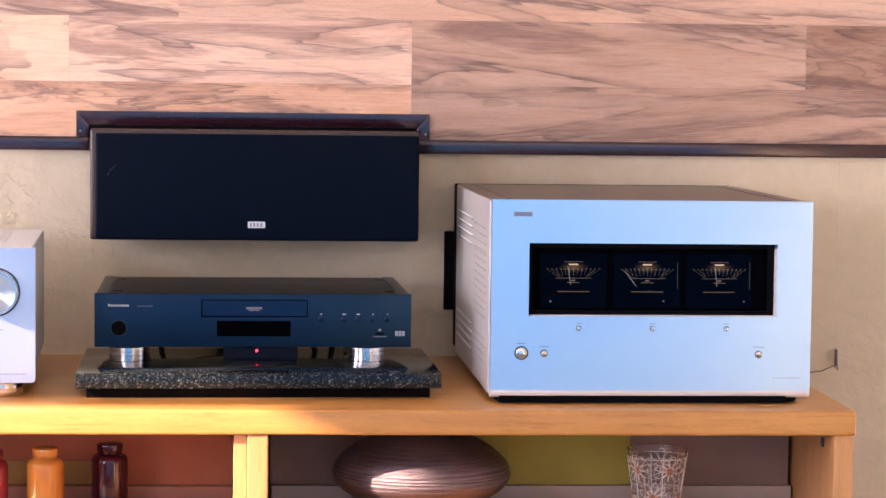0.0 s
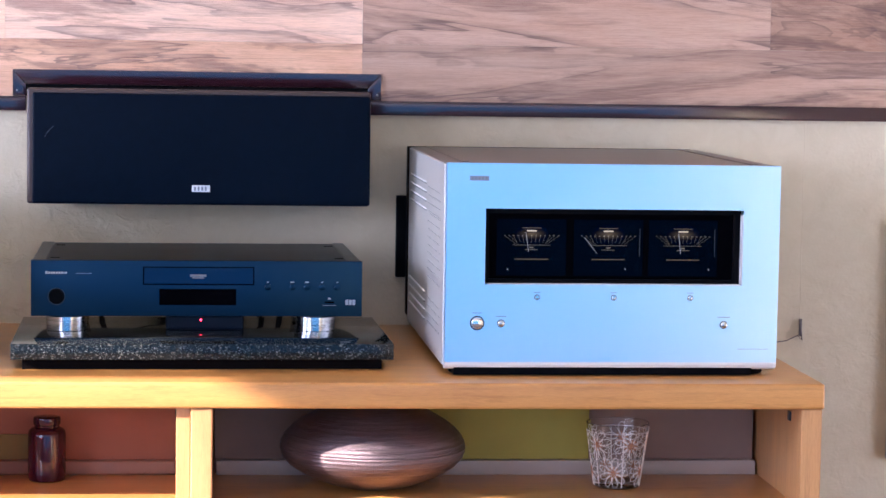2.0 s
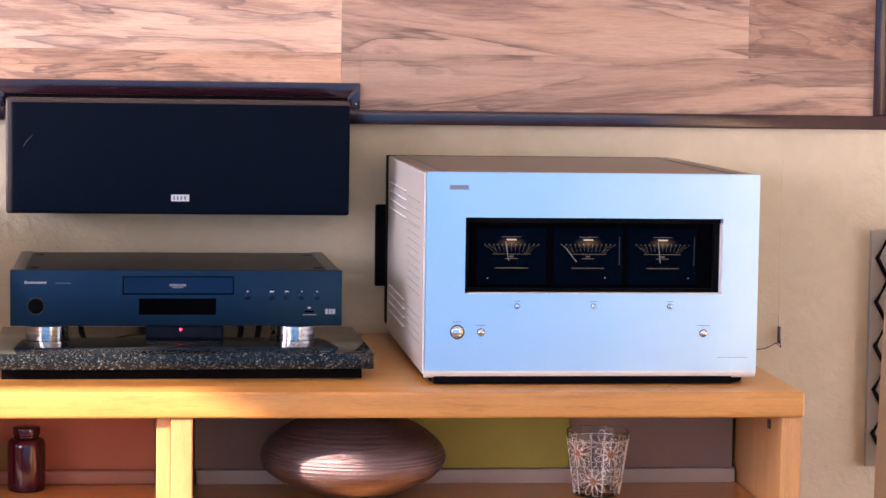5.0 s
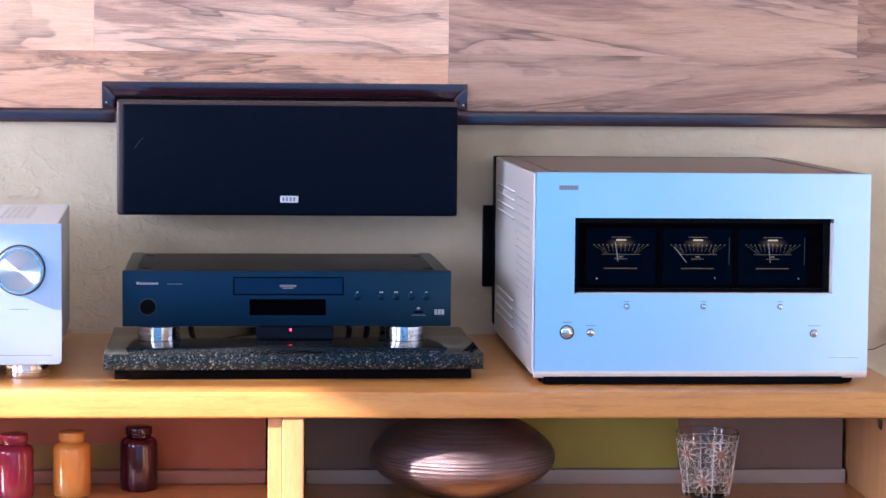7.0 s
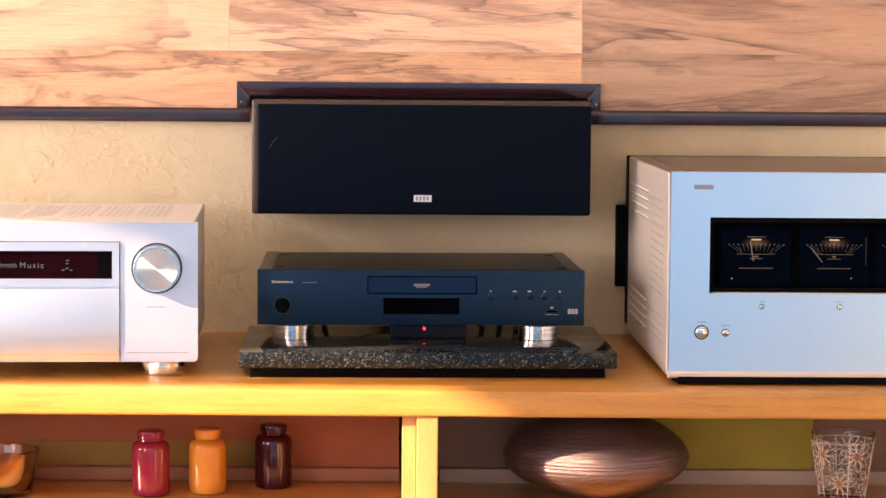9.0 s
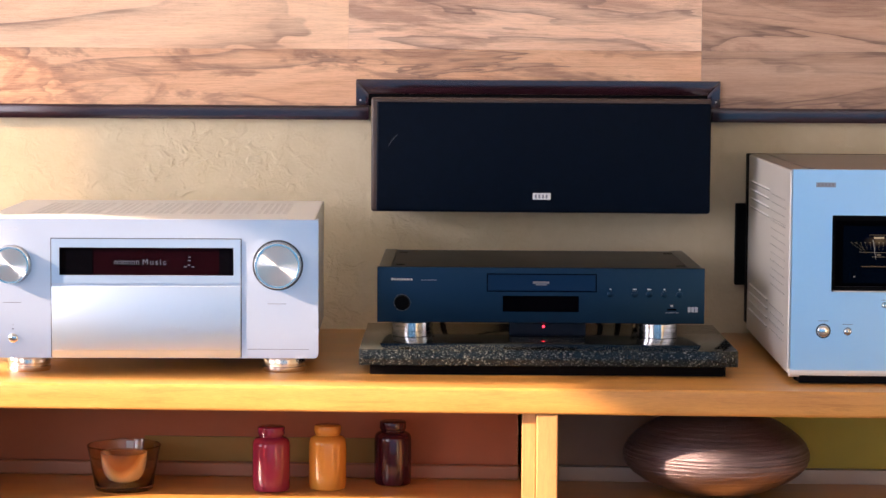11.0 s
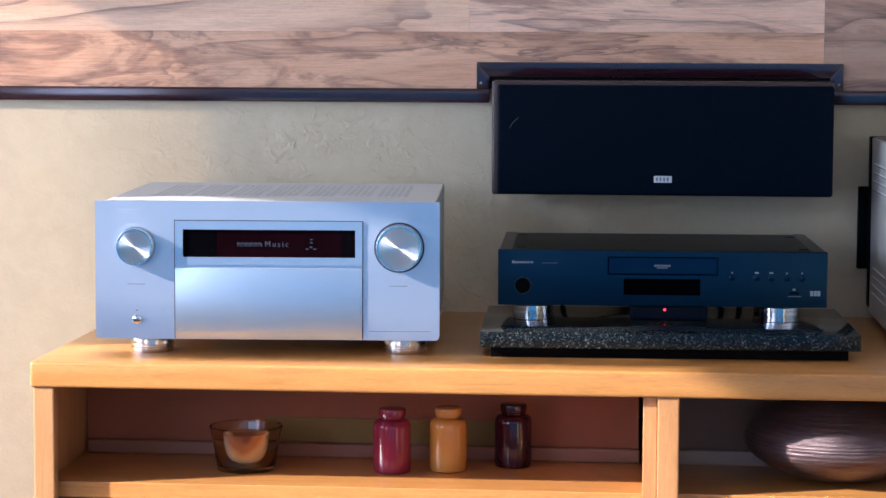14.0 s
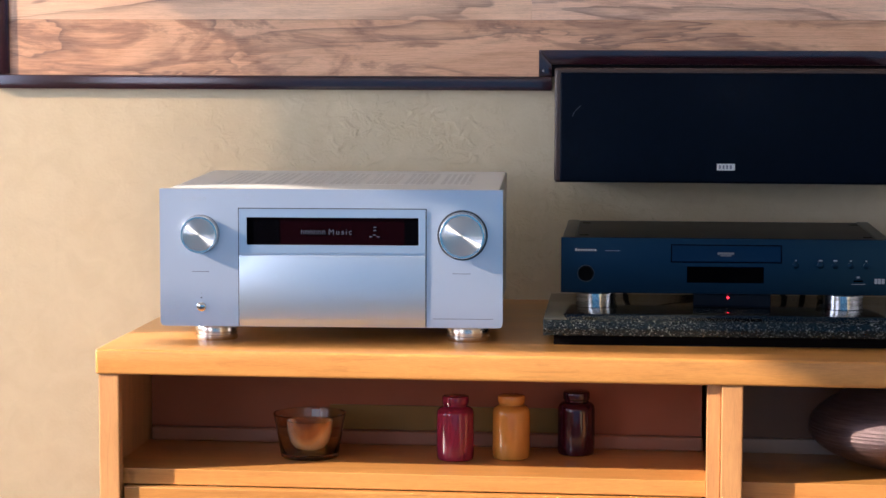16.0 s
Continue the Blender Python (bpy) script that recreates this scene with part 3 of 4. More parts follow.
part("side_panel", box(0.749, 0.775, FRONT + 0.004, 0.38, 0.0, 0.768, 0.0018), SIDE_WOOD, side)
part("side_panel", box(-0.780, -0.772, FRONT + 0.0245, 0.38, 0.0, 0.768), SIDE_WOOD, side)
part("front_post", box(-0.780, -0.754, FRONT + 0.004, FRONT + 0.024, 0.0, 0.768, 0.0018), SIDE_WOOD, side)
part("divider", box(-0.0225, -0.0052, FRONT + 0.012, 0.38, 0.0, 0.768, 0.0015), SIDE_WOOD, side)
part("divider", box(-0.0048, 0.0215, FRONT + 0.004, 0.38, 0.0, 0.768, 0.0018), SIDE_WOOD, side)
for x0, x1 in ((-0.772, -0.0225), (0.0215, 0.749)):
    part("shelf_board", box(x0, x1, -0.2055, 0.38, SHELF_Z - 0.020, SHELF_Z, 0.0012), TOP_WOOD, side)
    part("back_panel", box(x0 + 0.002, x1 - 0.006, 0.012, 0.020, SHELF_Z, 0.768), BACK_BOARD_WARM if x0 < 0 else BACK_MAUVE, side, "brown back panel with warm sun bounce in its colour" if x0 < 0 else "greyish mauve back panel")
    part("rail", box(x0 + 0.004, x1 - 0.004, -0.002, 0.0115, SHELF_Z, SHELF_Z + 0.019, 0.004 if x0 < 0 else 0.001, 3), RAIL_BROWN if x0 < 0 else RAIL_PALE, side, "brown rounded rail along the back" if x0 < 0 else "pale rail along the back", smooth=True)
    x0 = max(x0, -0.754)
    part("drawer_front", box(x0 + 0.003, x1 - 0.003, -0.221, -0.2055, 0.34, SHELF_Z - 0.0208, 0.002), TOP_WOOD, side, "plain beech drawer front")
    part("drawer_front", box(x0 + 0.003, x1 - 0.003, -0.221, -0.2055, 0.08, 0.335, 0.002), TOP_WOOD, side, "plain beech drawer front")
part("olive_panel", box(0.305, 0.520, 0.0075, 0.0118, SHELF_Z + 0.0195, 0.7675), OLIVE_BOARD, side, "olive painted strip of the back")
part("olive_panel", box(-0.525, -0.192, 0.0075, 0.0118, SHELF_Z + 0.0195, 0.697), MUSTARD_BOARD, side, "brownish olive strip of the back")
part("plinth", box(-0.754, 0.749, -0.19, -0.172, 0.0, 0.075), SIDE_WOOD, side)
part("cam_fitting", box(0.7466, 0.7489, -0.177, -0.165, 0.7450, 0.7570, 0.0008, 2), DARK_RING, side, "dark cam fitting")

# ---- plank panel on the wall with its dark frame ----
panel = thing("wall_panel", (0, WALL_Y, 1.11), "plank-patterned wooden wall panel in a dark frame", "wall panel")
PY = 0.3815
FY = 0.376


def rail(x0, x1, z0, z1):
    bm = box(x0, x1, FY, WALL_Y - 0.001, z0, z1, 0.0022, 2)
    part("frame_rail", bm, MAHOGANY, panel, "dark mahogany moulding", smooth=True)


rail(-1.095, -0.2535, 1.1095, 1.1305)
rail(0.2415, 1.0545, 1.1095, 1.1305)


def mitred(*corners):
    """A piece of moulding with slanted ends, by its corners (x, z)."""
    bm = bmesh.new()
    front = [bm.verts.new((x, FY, z)) for x, z in corners]
    back = [bm.verts.new((x, WALL_Y - 0.001, z)) for x, z in corners]
    bm.faces.new(front)
    bm.faces.new(back[::-1])
    n = len(corners)
    for i in range(n):
        bm.faces.new((front[i], back[i], back[(i + 1) % n], front[(i + 1) % n]))
    bmesh.ops.recalc_face_normals(bm, faces=bm.faces)
    bmesh.ops.bevel(bm, geom=bm.edges[:], offset=0.0011, segments=2, affect="EDGES", profile=0.6)
    part("frame_rail", bm, MAHOGANY, panel, "dark mahogany moulding", smooth=True)


mitred((-0.2725, 1.1310), (-0.2535, 1.1310), (-0.2535, 1.1485), (-0.2725, 1.1692))
mitred((0.2415, 1.1310), (0.2605, 1.1310), (0.2605, 1.1692), (0.2415, 1.1485))
mitred((-0.2722, 1.1695), (-0.2532, 1.1488), (0.2412, 1.1488), (0.2602, 1.1695))
rail(-1.095, -1.0722, 1.1310, 2.03)
rail(1.0312, 1.0545, 1.1310, 2.03)
rail(-1.095, 1.0545, 2.0305, 2.053)
for x in (-0.266, 0.2545):
    part("screw", lathe([(0.0016, 0), (0.0016, 0.0012), (0.0005, 0.0016)], (x, FY, 1.139), "y", 10), SCREW, panel)


def plank(*boxes, tone=(0.95, 0.94, 0.93), wood=None):
    bm = bmesh.new()
    for x0, x1, z0, z1 in boxes:
        box(x0, x1, PY, WALL_Y - 0.002, z0, z1, 0.0003, 1, into=bm)
    part("plank", bm, wood or PLANK, panel).color = (*tone, 1)


ROW = 0.0985
Z1 = 1.2135
G = 0.00008
plank((-1.073, -0.2722, 1.1300, Z1 - G), (-0.2722, 0.2328 - G, 1.1690, Z1 - G), tone=(0.92, 0.83, 0.74), wood=PLANK_SWIRL)
# right-hand planks: darker wood, with the weaker light there added into the tone
plank((0.2328 + G, 0.2602, 1.1690, Z1 - G), (0.2602, 1.0320, 1.1300, Z1 - G), tone=(0.56, 0.53, 0.52))
for r in range(8):
    z0 = Z1 + r * ROW
    cuts = [-1.073, -0.2838, 0.2326, 0.8392, 1.032] if r == 0 else [-1.073] + sorted(random.Random(r + 3).sample([-0.72, -0.43, -0.12, 0.1, 0.41, 0.62], 2)) + [1.032]
    # lowest row: tones mix each board's own colour with light fading rightwards
    tones = [(1.0, 0.95, 0.88), (1.0, 0.98, 0.97), (0.62, 0.58, 0.57), (0.48, 0.43, 0.41)] if r == 0 else [(1.0, 0.97, 0.94), (0.9, 0.88, 0.86), (0.8, 0.77, 0.75)]
    for a, b, tone in zip(cuts, cuts[1:], tones):
        plank((a + G, b - G, z0 + G, min(z0 + ROW - G, 2.031)), tone=tone, wood=PLANK_SWIRL if r == 0 and a > 0.8 else PLANK_PALE if a < -1.0 else None)

# ---- centre loudspeaker under the panel ----
spk = thing("loudspeaker", (0, 0.31, 0.985), "long black centre loudspeaker fixed to the wall under the panel", "loudspeaker")
part("cabinet", box(-0.2390, 0.2360, 0.2405, WALL_Y - 0.001, 0.9855, 1.1300, 0.003, 2), BLACK_PLASTIC, spk, smooth=True)
part("baffle", box(-0.2395, 0.2365, 0.222, 0.240, 0.985, 1.1455, 0.005, 3), SPEAKER_BODY, spk, smooth=True)
part("wall_bracket", box(-0.2533, 0.2413, 0.3770, WALL_Y - 0.001, 1.1302, 1.1484), BLACK_PLASTIC, spk, "black mounting plate")
part("grille", box(-0.231, 0.2355, 0.2115, 0.2225, 0.9865, 1.1395, 0.0035, 3), CLOTH, spk, "black cloth grille", smooth=True)
part("badge", box(-0.0118, 0.0132, 0.2102, 0.2118, 1.0042, 1.0135, 0.0005, 1), BADGE, spk, "small silver name plate")
bm = bmesh.new()
for i in range(4):
    box(-0.0088 + i * 0.005, -0.0062 + i * 0.005, 0.2098, 0.2103, 1.0062, 1.0115, into=bm)
part("badge_mark", bm, GREY_MARK, spk)
part("scratch", tube([(-0.2135 + 0.0006 * k + 0.00016 * k * k, 0.2112, 1.078 + 0.0022 * k) for k in range(8)], 0.00035, 5), SCRATCH, spk, "pale curved scratch on the cloth")

# ---- power amplifier ----
AX0, AX1, AY, AZ0, AZ1 = 0.3084, 0.7305, -0.1667, 0.8093, 1.0662
amp = thing("power_amplifier", (0.5195, AY, TOP), "large silver power amplifier with three lit meters", "amplifier", turn=0.7)
WX0, WX1, WZ0, WZ1 = 0.3574, 0.6842, 0.9150, 1.0101
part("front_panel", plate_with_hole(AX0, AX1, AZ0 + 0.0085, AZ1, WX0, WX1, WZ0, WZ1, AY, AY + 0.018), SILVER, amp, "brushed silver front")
bm = box(AX0 - 0.0015, AX1 - 0.0012, AY + 0.0185, 0.345, AZ0 + 0.002, AZ1 - 0.0020, 0.0015)
part("body", bm, SILVER_BODY, amp, "satin silver casing")
part("top_ridge", box(AX1 - 0.030, AX1 - 0.022, AY + 0.03, 0.33, AZ1 - 0.0008, AZ1 + 0.0008), DARK_TOP, amp)
part("top_ridge", box(AX0 + 0.022, AX0 + 0.030, AY + 0.03, 0.33, AZ1 - 0.0008, AZ1 + 0.0008), DARK_TOP, amp)
bm = bmesh.new()
ends = [[bm.verts.new((x, AY + y, AZ0 + z)) for y, z in ((0, 0.0085), (0.0004, 0.0058), (0.0016, 0.0028), (0.0038, 0.0006), (0.0070, -0.0008), (0.0110, -0.0012), (0.0175, -0.0012), (0.0175, 0.0085))] for x in (AX0, AX1)]
for i in range(8):
    bm.faces.new((ends[0][i], ends[0][(i + 1) % 8], ends[1][(i + 1) % 8], ends[1][i]))
bm.faces.new(ends[0])
bm.faces.new(ends[1])
part("front_lip", bm, REVEAL, amp, "rounded lower edge of the front", smooth=True)
part("top_cover", box(AX0 + 0.001, AX1 - 0.0015, AY + 0.0185, 0.345, AZ1 - 0.0019, AZ1 - 0.0008), DARK_TOP, amp, "bronze-grey top cover")
part("rear_panel", box(AX0 - 0.003, AX1 - 0.004, 0.3455, 0.372, AZ0 + 0.01, AZ1 - 0.0010, 0.0015), BLACK_PLASTIC, amp, "black rear panel")
part("rear_cover", box(0.2915, 0.330, 0.3725, 0.386, 0.872, 0.992, 0.002), BLACK_PLASTIC, amp, "black terminal cover at the rear")
for x in (AX0 + 0.035, AX1 - 0.035):
    for y in (-0.125, 0.28):
        part("foot", lathe([(0.024, 0), (0.026, 0.002), (0.026, 0.010)], (x, y, TOP), seg=28), RUBBER, amp, "flat black foot", smooth=True)
part("base_plate", box(AX0 + 0.012, AX1 - 0.031, AY + 0.003, 0.32, TOP + 0.0015, AZ0 + 0.0025), BLACK_PLASTIC, amp)
# vents in the left flank
XV = AX0 - 0.0015 - 0.0004
for z in (0.845, 0.857, 0.869, 0.881):
    for zz in (z, z + 0.1478):
        part("vent_slot", box(XV - 0.0002, XV + 0.0005, 0.08, 0.30, zz - 0.0024, zz - 0.0008), SLOT_GREY, amp)
        part("louvre", box(XV - 0.0022, XV + 0.0005, 0.08, 0.30, zz - 0.0007, zz + 0.0009, 0.0004, 1), REVEAL, amp, "bright louvre")
bm = bmesh.new()
for row in range(9):
    for k in range(9):
        for z0 in ((0.905,) if row > 3 else (0.845, 0.905, 0.992)):
            y, z = -0.105 + k * 0.018 + (row % 2) * 0.009, z0 + row * 0.0105
            box(XV, XV + 0.0006, y, y + 0.0028, z, z + 0.0016, into=bm)
tagged(part("vent_perforation", bm, SLOT_GREY, amp), kind="stuff")
# meters behind the window
meters = part("meter_window", box(WX0, WX1, AY + 0.0160, AY + 0.0178, WZ0, WZ1), BLACK_GLOSS, amp, "black meter window")
part("window_edge", plate_with_hole(WX0 + 0.0004, WX1 - 0.0004, WZ0 + 0.0004, WZ1 - 0.0003, WX0 + 0.006, WX1 - 0.010, WZ0 + 0.006, WZ1 - 0.007, AY + 0.0120, AY + 0.0159), BLACK_PLASTIC, meters, "black inner frame")
part("window_reveal", box(WX1 - 0.0016, WX1 - 0.0003, AY + 0.0004, AY + 0.0118, WZ0 + 0.0012, WZ1 - 0.006), REVEAL, amp, "bright cut edge of the meter window")
part("window_reveal", box(WX0 + 0.004, WX1 - 0.0020, AY + 0.0004, AY + 0.0118, WZ0 + 0.0002, WZ0 + 0.0010), REVEAL, amp, "bright cut edge of the meter window")
MY = AY + 0.0158


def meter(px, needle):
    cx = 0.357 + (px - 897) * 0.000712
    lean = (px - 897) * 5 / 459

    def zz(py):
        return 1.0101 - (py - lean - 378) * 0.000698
    face = part("meter", box(cx - 0.044, cx + 0.044, MY - 0.0003, MY, WZ0 + 0.010, WZ1 - 0.014), METER_BLUE, meters, "dark blue meter face")
    disc = lathe([(0.021, 0.0), (0.0003, 0.0001)], (0, 0, 0), "y", 28)
    me = bpy.data.meshes.new("lamp_halo")
    disc.to_mesh(me)
    disc.free()
    me.materials.append(METER_HALO)
    h = new("lamp_halo", me)
    h.parent = face
    h.scale = (1, 1, 0.62)
    h.location = Vector((cx, MY - 0.0004, zz(425 + lean))) - BASE[amp.name]
    bm = bmesh.new()
    for i in range(13):
        u = (i - 6) / 6
        x1, z1 = cx + u * 0.034, zz(428 + lean)
        x2, z2 = cx + u * 0.0195, zz(443 + lean)
        if abs(u) < 0.7:
            x2, z2 = cx + u * 0.028, zz(440 + lean)
        tube([(x1, MY - 0.0006, z1), (x2, MY - 0.0006, z2)], 0.00016, 4, into=bm)
        box(x1 - 0.0008, x1 + 0.0008, MY - 0.0008, MY - 0.0004, z1 - 0.0004, z1 + 0.0008, into=bm)
    part("tick_scale", bm, METER_SCALE, face)
    part("scale_line", box(cx - 0.024, cx + 0.024, MY - 0.0008, MY - 0.0004, zz(445.2 + lean), zz(444.4 + lean)), METER_SCALE, face)
    bm = box(cx - 0.008, cx + 0.008, MY - 0.0008, MY - 0.0004, zz(453.5 + lean), zz(452.4 + lean))
    box(cx - 0.0025, cx + 0.0025, MY - 0.0008, MY - 0.0004, zz(450.5 + lean), zz(447.8 + lean), into=bm)
    part("unit_mark", bm, METER_SCALE, face)
    part("lamp", box(cx - 0.0062, cx + 0.0062, MY - 0.0009, MY - 0.0004, zz(420.3 + lean), zz(417.6 + lean)), METER_GLOW, face, "warm glowing name bar")
    part("lamp_shade", box(cx - 0.012, cx + 0.012, MY - 0.0008, MY - 0.0004, zz(414.5 + lean), zz(413.2 + lean)), METER_LOW, face)
    part("lower_lamp", box(cx - 0.021, cx + 0.021, MY - 0.0008, MY - 0.0004, zz(471 + lean), zz(469.2 + lean)), METER_LOW, face)
    part("needle", tube([(cx + needle[0], MY - 0.0012, zz(needle[1] + lean)), (cx + needle[2], MY - 0.0012, zz(needle[3] + lean))], 0.00036, 5), METER_NEEDLE, face)


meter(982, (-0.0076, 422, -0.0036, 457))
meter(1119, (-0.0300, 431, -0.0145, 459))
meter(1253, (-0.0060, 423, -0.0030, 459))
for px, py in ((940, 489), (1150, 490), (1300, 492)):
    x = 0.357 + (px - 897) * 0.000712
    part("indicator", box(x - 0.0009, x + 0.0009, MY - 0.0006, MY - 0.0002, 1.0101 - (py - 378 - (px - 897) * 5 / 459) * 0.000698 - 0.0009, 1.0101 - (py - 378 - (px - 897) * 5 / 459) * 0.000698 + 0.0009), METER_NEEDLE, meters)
for x in (0.5550, 0.6510):
    part("divider_line", box(x - 0.0004, x + 0.0004, MY - 0.0005, MY - 0.0001, 0.950, 0.985), METER_BLUE_LINE, meters)


def push_button(x, z, r, y, parent, ring=True, label=""):
    b = part("button", lathe([(r * 0.78, 0.0), (r * 0.78, 0.0026), (r * 0.6, 0.0034), (0.0002, 0.0036)], (x, y, z), "y", 24), CHROME, parent, label, smooth=True)
    if ring:
        part("ring", lathe([(r * 0.82, 0.0), (r * 0.82, 0.0008), (r, 0.0008), (r, 0.0)], (x, y, z), "y", 24, True), DARK_RING, b)


for x in (0.4235, 0.5205, 0.6180):
    push_button(x, 0.8993, 0.0036, AY, amp)
    part("print", box(x - 0.004, x + 0.004, AY - 0.0003, AY, 0.9052, 0.9058), GREY_MARK, amp)
push_button(0.3486, 0.8667, 0.0092, AY, amp, label="round chrome power button")
push_button(0.3785, 0.8664, 0.0050, AY, amp)
push_button(0.6615, 0.8655, 0.0050, AY, amp)
for x, w in ((0.3486, 0.006), (0.3785, 0.006), (0.6615, 0.008)):
    part("print", box(x - w, x + w, AY - 0.0003, AY, 0.8790, 0.8797) if x < 0.36 else box(x - w, x + w, AY - 0.0003, AY, 0.8748, 0.8755), GREY_MARK, amp)
part("print", box(0.680, 0.7195, AY - 0.0003, AY, 0.8345, 0.8350), GREY_MARK, amp)
logo = part("name_plate", box(0.3366, 0.3608, AY - 0.0005, AY, 1.0446, 1.0505), PLATE_GREY, amp, "grey name plate")
bm = bmesh.new()
for i in range(5):
    box(0.3385 + i * 0.0043, 0.3415 + i * 0.0043, AY - 0.0008, AY - 0.0005, 1.0457, 1.0494, into=bm)
part("logo_mark", bm, GREY_MARK, logo)

# ---- receiver ----
RX0, RX1, RY, RZ0, RZ1 = -0.7150, -0.2797, -0.154, 0.8222, 0.9970
rec = thing("av_receiver", (-0.4973, RY, TOP), "silver audio receiver with two round knobs and a lit display", "receiver", turn=3.5)
bm = plate_with_hole(RX0, RX1, RZ0, RZ1, -0.6040, -0.3860, 0.9265, 0.9615, RY, RY + 0.014)
low = [e for e in bm.edges if all(abs(v.co.z - RZ0) < 1e-5 and (abs(v.co.x - RX0) < 1e-5 or abs(v.co.x - RX1) < 1e-5) for v in e.verts) and abs(e.verts[0].co.y - e.verts[1].co.y) > 0.01]
bmesh.ops.bevel(bm, geom=low, offset=0.0055, segments=4, affect="EDGES", profile=0.5)
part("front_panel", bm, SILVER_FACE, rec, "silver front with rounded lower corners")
part("body", box(RX0 + 0.002, RX1 - 0.006, RY + 0.0145, 0.300, RZ0 + 0.002, RZ1 - 0.003, 0.002), SILVER_TOP, rec, "satin silver casing")
for k in range(7):
    x0 = -0.668 + k * 0.0495
    bm = bmesh.new()
    for i in range(5):
        for j in range(14):
            x, y = x0 + 0.0045 + i * 0.0085, 0.002 + j * 0.0165
            box(x, x + 0.0055, y, y + 0.0105, RZ1 - 0.0031, RZ1 - 0.0026, into=bm)
    v = part("vent_panel", box(x0, x0 + 0.045, -0.004, 0.235, RZ1 - 0.0036, RZ1 - 0.0028), SILVER_TOP, rec)
    tagged(part("vent_grid", bm, VENT_GREY, v), kind="stuff")
bz = part("display_frame", plate_with_hole(-0.6138, -0.3772, 0.9166, 0.9722, -0.6040, -0.3860, 0.9265, 0.9615, RY - 0.0022, RY - 0.0001), SILVER_DOOR, rec, "bright frame round the display")
bm = bmesh.new()
for a in ((-0.6150, -0.6139, 0.9155, 0.9733), (-0.3771, -0.3760, 0.9155, 0.9733), (-0.6139, -0.3771, 0.9723, 0.9733)):
    box(a[0], a[1], RY - 0.0006, RY - 0.0001, a[2], a[3], into=bm)
part("frame_joint", bm, DARK_RING, bz)
ds = part("display", box(-0.6040, -0.3860, RY + 0.0010, RY + 0.006, 0.9265, 0.9615), DISPLAY_RED, rec, "dark red display window")
for x0, x1 in ((-0.6040, -0.563), (-0.404, -0.3860)):
    part("display_mask", box(x0, x1, RY + 0.0004, RY + 0.0010, 0.9265, 0.9615), BLACK_GLOSS, ds)
bm = bmesh.new()
x = -0.5350
for w in (0.0038, 0.0040, 0.0036, 0.0039, 0.0036, 0.0036):
    box(x, x + 0.0007, RY - 0.0002, RY + 0.0004, 0.9402, 0.9455, into=bm)
    box(x + 0.0009, x + w, RY - 0.0002, RY + 0.0004, 0.9438, 0.9445, into=bm)
    box(x + w - 0.0007, x + w, RY - 0.0002, RY + 0.0004, 0.9402, 0.9435, into=bm)
    x += 0.0054
part("display_bar_row", bm, VFD, ds)
words("Music", 0.0100, (-0.5005, RY, 0.9400), VFD, "display_word", ds)
bm = bmesh.new()
for dx, dz in ((0, 0), (0.0048, 0.0022), (0.0096, 0), (0.0052, 0.008), (0.0052, 0.012)):
    box(-0.4485 + dx, -0.4449 + dx, RY - 0.0002, RY + 0.0004, 0.9368 + dz, 0.9380 + dz, into=bm)
part("display_icon", bm, VFD, ds)
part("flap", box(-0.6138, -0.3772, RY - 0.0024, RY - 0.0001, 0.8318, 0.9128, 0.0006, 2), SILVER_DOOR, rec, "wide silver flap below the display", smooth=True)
bm = bmesh.new()
for x in (-0.6138, -0.3772):
    for y, z in ((RY - 0.0024, 0.8317), (RY - 0.0001, 0.8317), (RY - 0.0001, 0.8228), (RY - 0.0003, 0.8228)):
        bm.verts.new((x, y, z))
bm.verts.ensure_lookup_table()
v = bm.verts
for i in range(4):
    bm.faces.new((v[i], v[(i + 1) % 4], v[4 + (i + 1) % 4], v[4 + i]))
bm.faces.new(v[:4])
bm.faces.new(v[4:])
part("flap_edge", bm, SILVER_DOOR, rec, "lower edge of the flap that slopes back")
for x in (-0.6150, -0.3771):
    part("flap_joint", box(x, x + 0.0011, RY - 0.0006, RY - 0.0001, 0.8232, 0.9155), DARK_RING, rec)


def knob(cx, cz, r, depth, ring):
    k = part("knob", lathe([(r, 0.0), (r, depth * 0.9), (r * 0.965, depth), (r * 0.90, depth), (r * 0.88, depth - 0.0008), (0.0005, depth - 0.0008)], (cx, RY, cz), "y", 64), CHROME, rec, "turned silver knob", smooth=True)
    part("ring", lathe([(r * 1.02, 0.0), (r * 1.02, 0.0012), (r + ring, 0.0012), (r + ring, 0.0)], (cx, RY, cz), "y", 48, True), DARK_RING, k)
    # the turned face has its own axis
    bm = lathe([(r * 0.875, 0.0), (r * 0.5, 0.0003), (0.0004, 0.0006)], (0, 0, 0), "z", 96)
    me = bpy.data.meshes.new("knob_face")
    bm.to_mesh(me)
    bm.free()
    me.materials.append(SPUN)
    f = new("knob_face", me)
    f.parent = k
    f.location = Vector((cx, RY - depth + 0.0007, cz)) - BASE[rec.name]
    f.rotation_euler = (radians(90), 0, 0)


knob(-0.6632, 0.9398, 0.0236, 0.0150, 0.0008)
knob(-0.3305, 0.9400, 0.0288, 0.015, 0.0030)
push_button(-0.6622, 0.8472, 0.0075, RY, rec, False, "round power button")
part("indicator", lathe([(0.0009, 0), (0.0009, 0.0004), (0.0003, 0.0007)], (-0.6622, RY, 0.8640), "y", 10), PALE_MARK, rec)
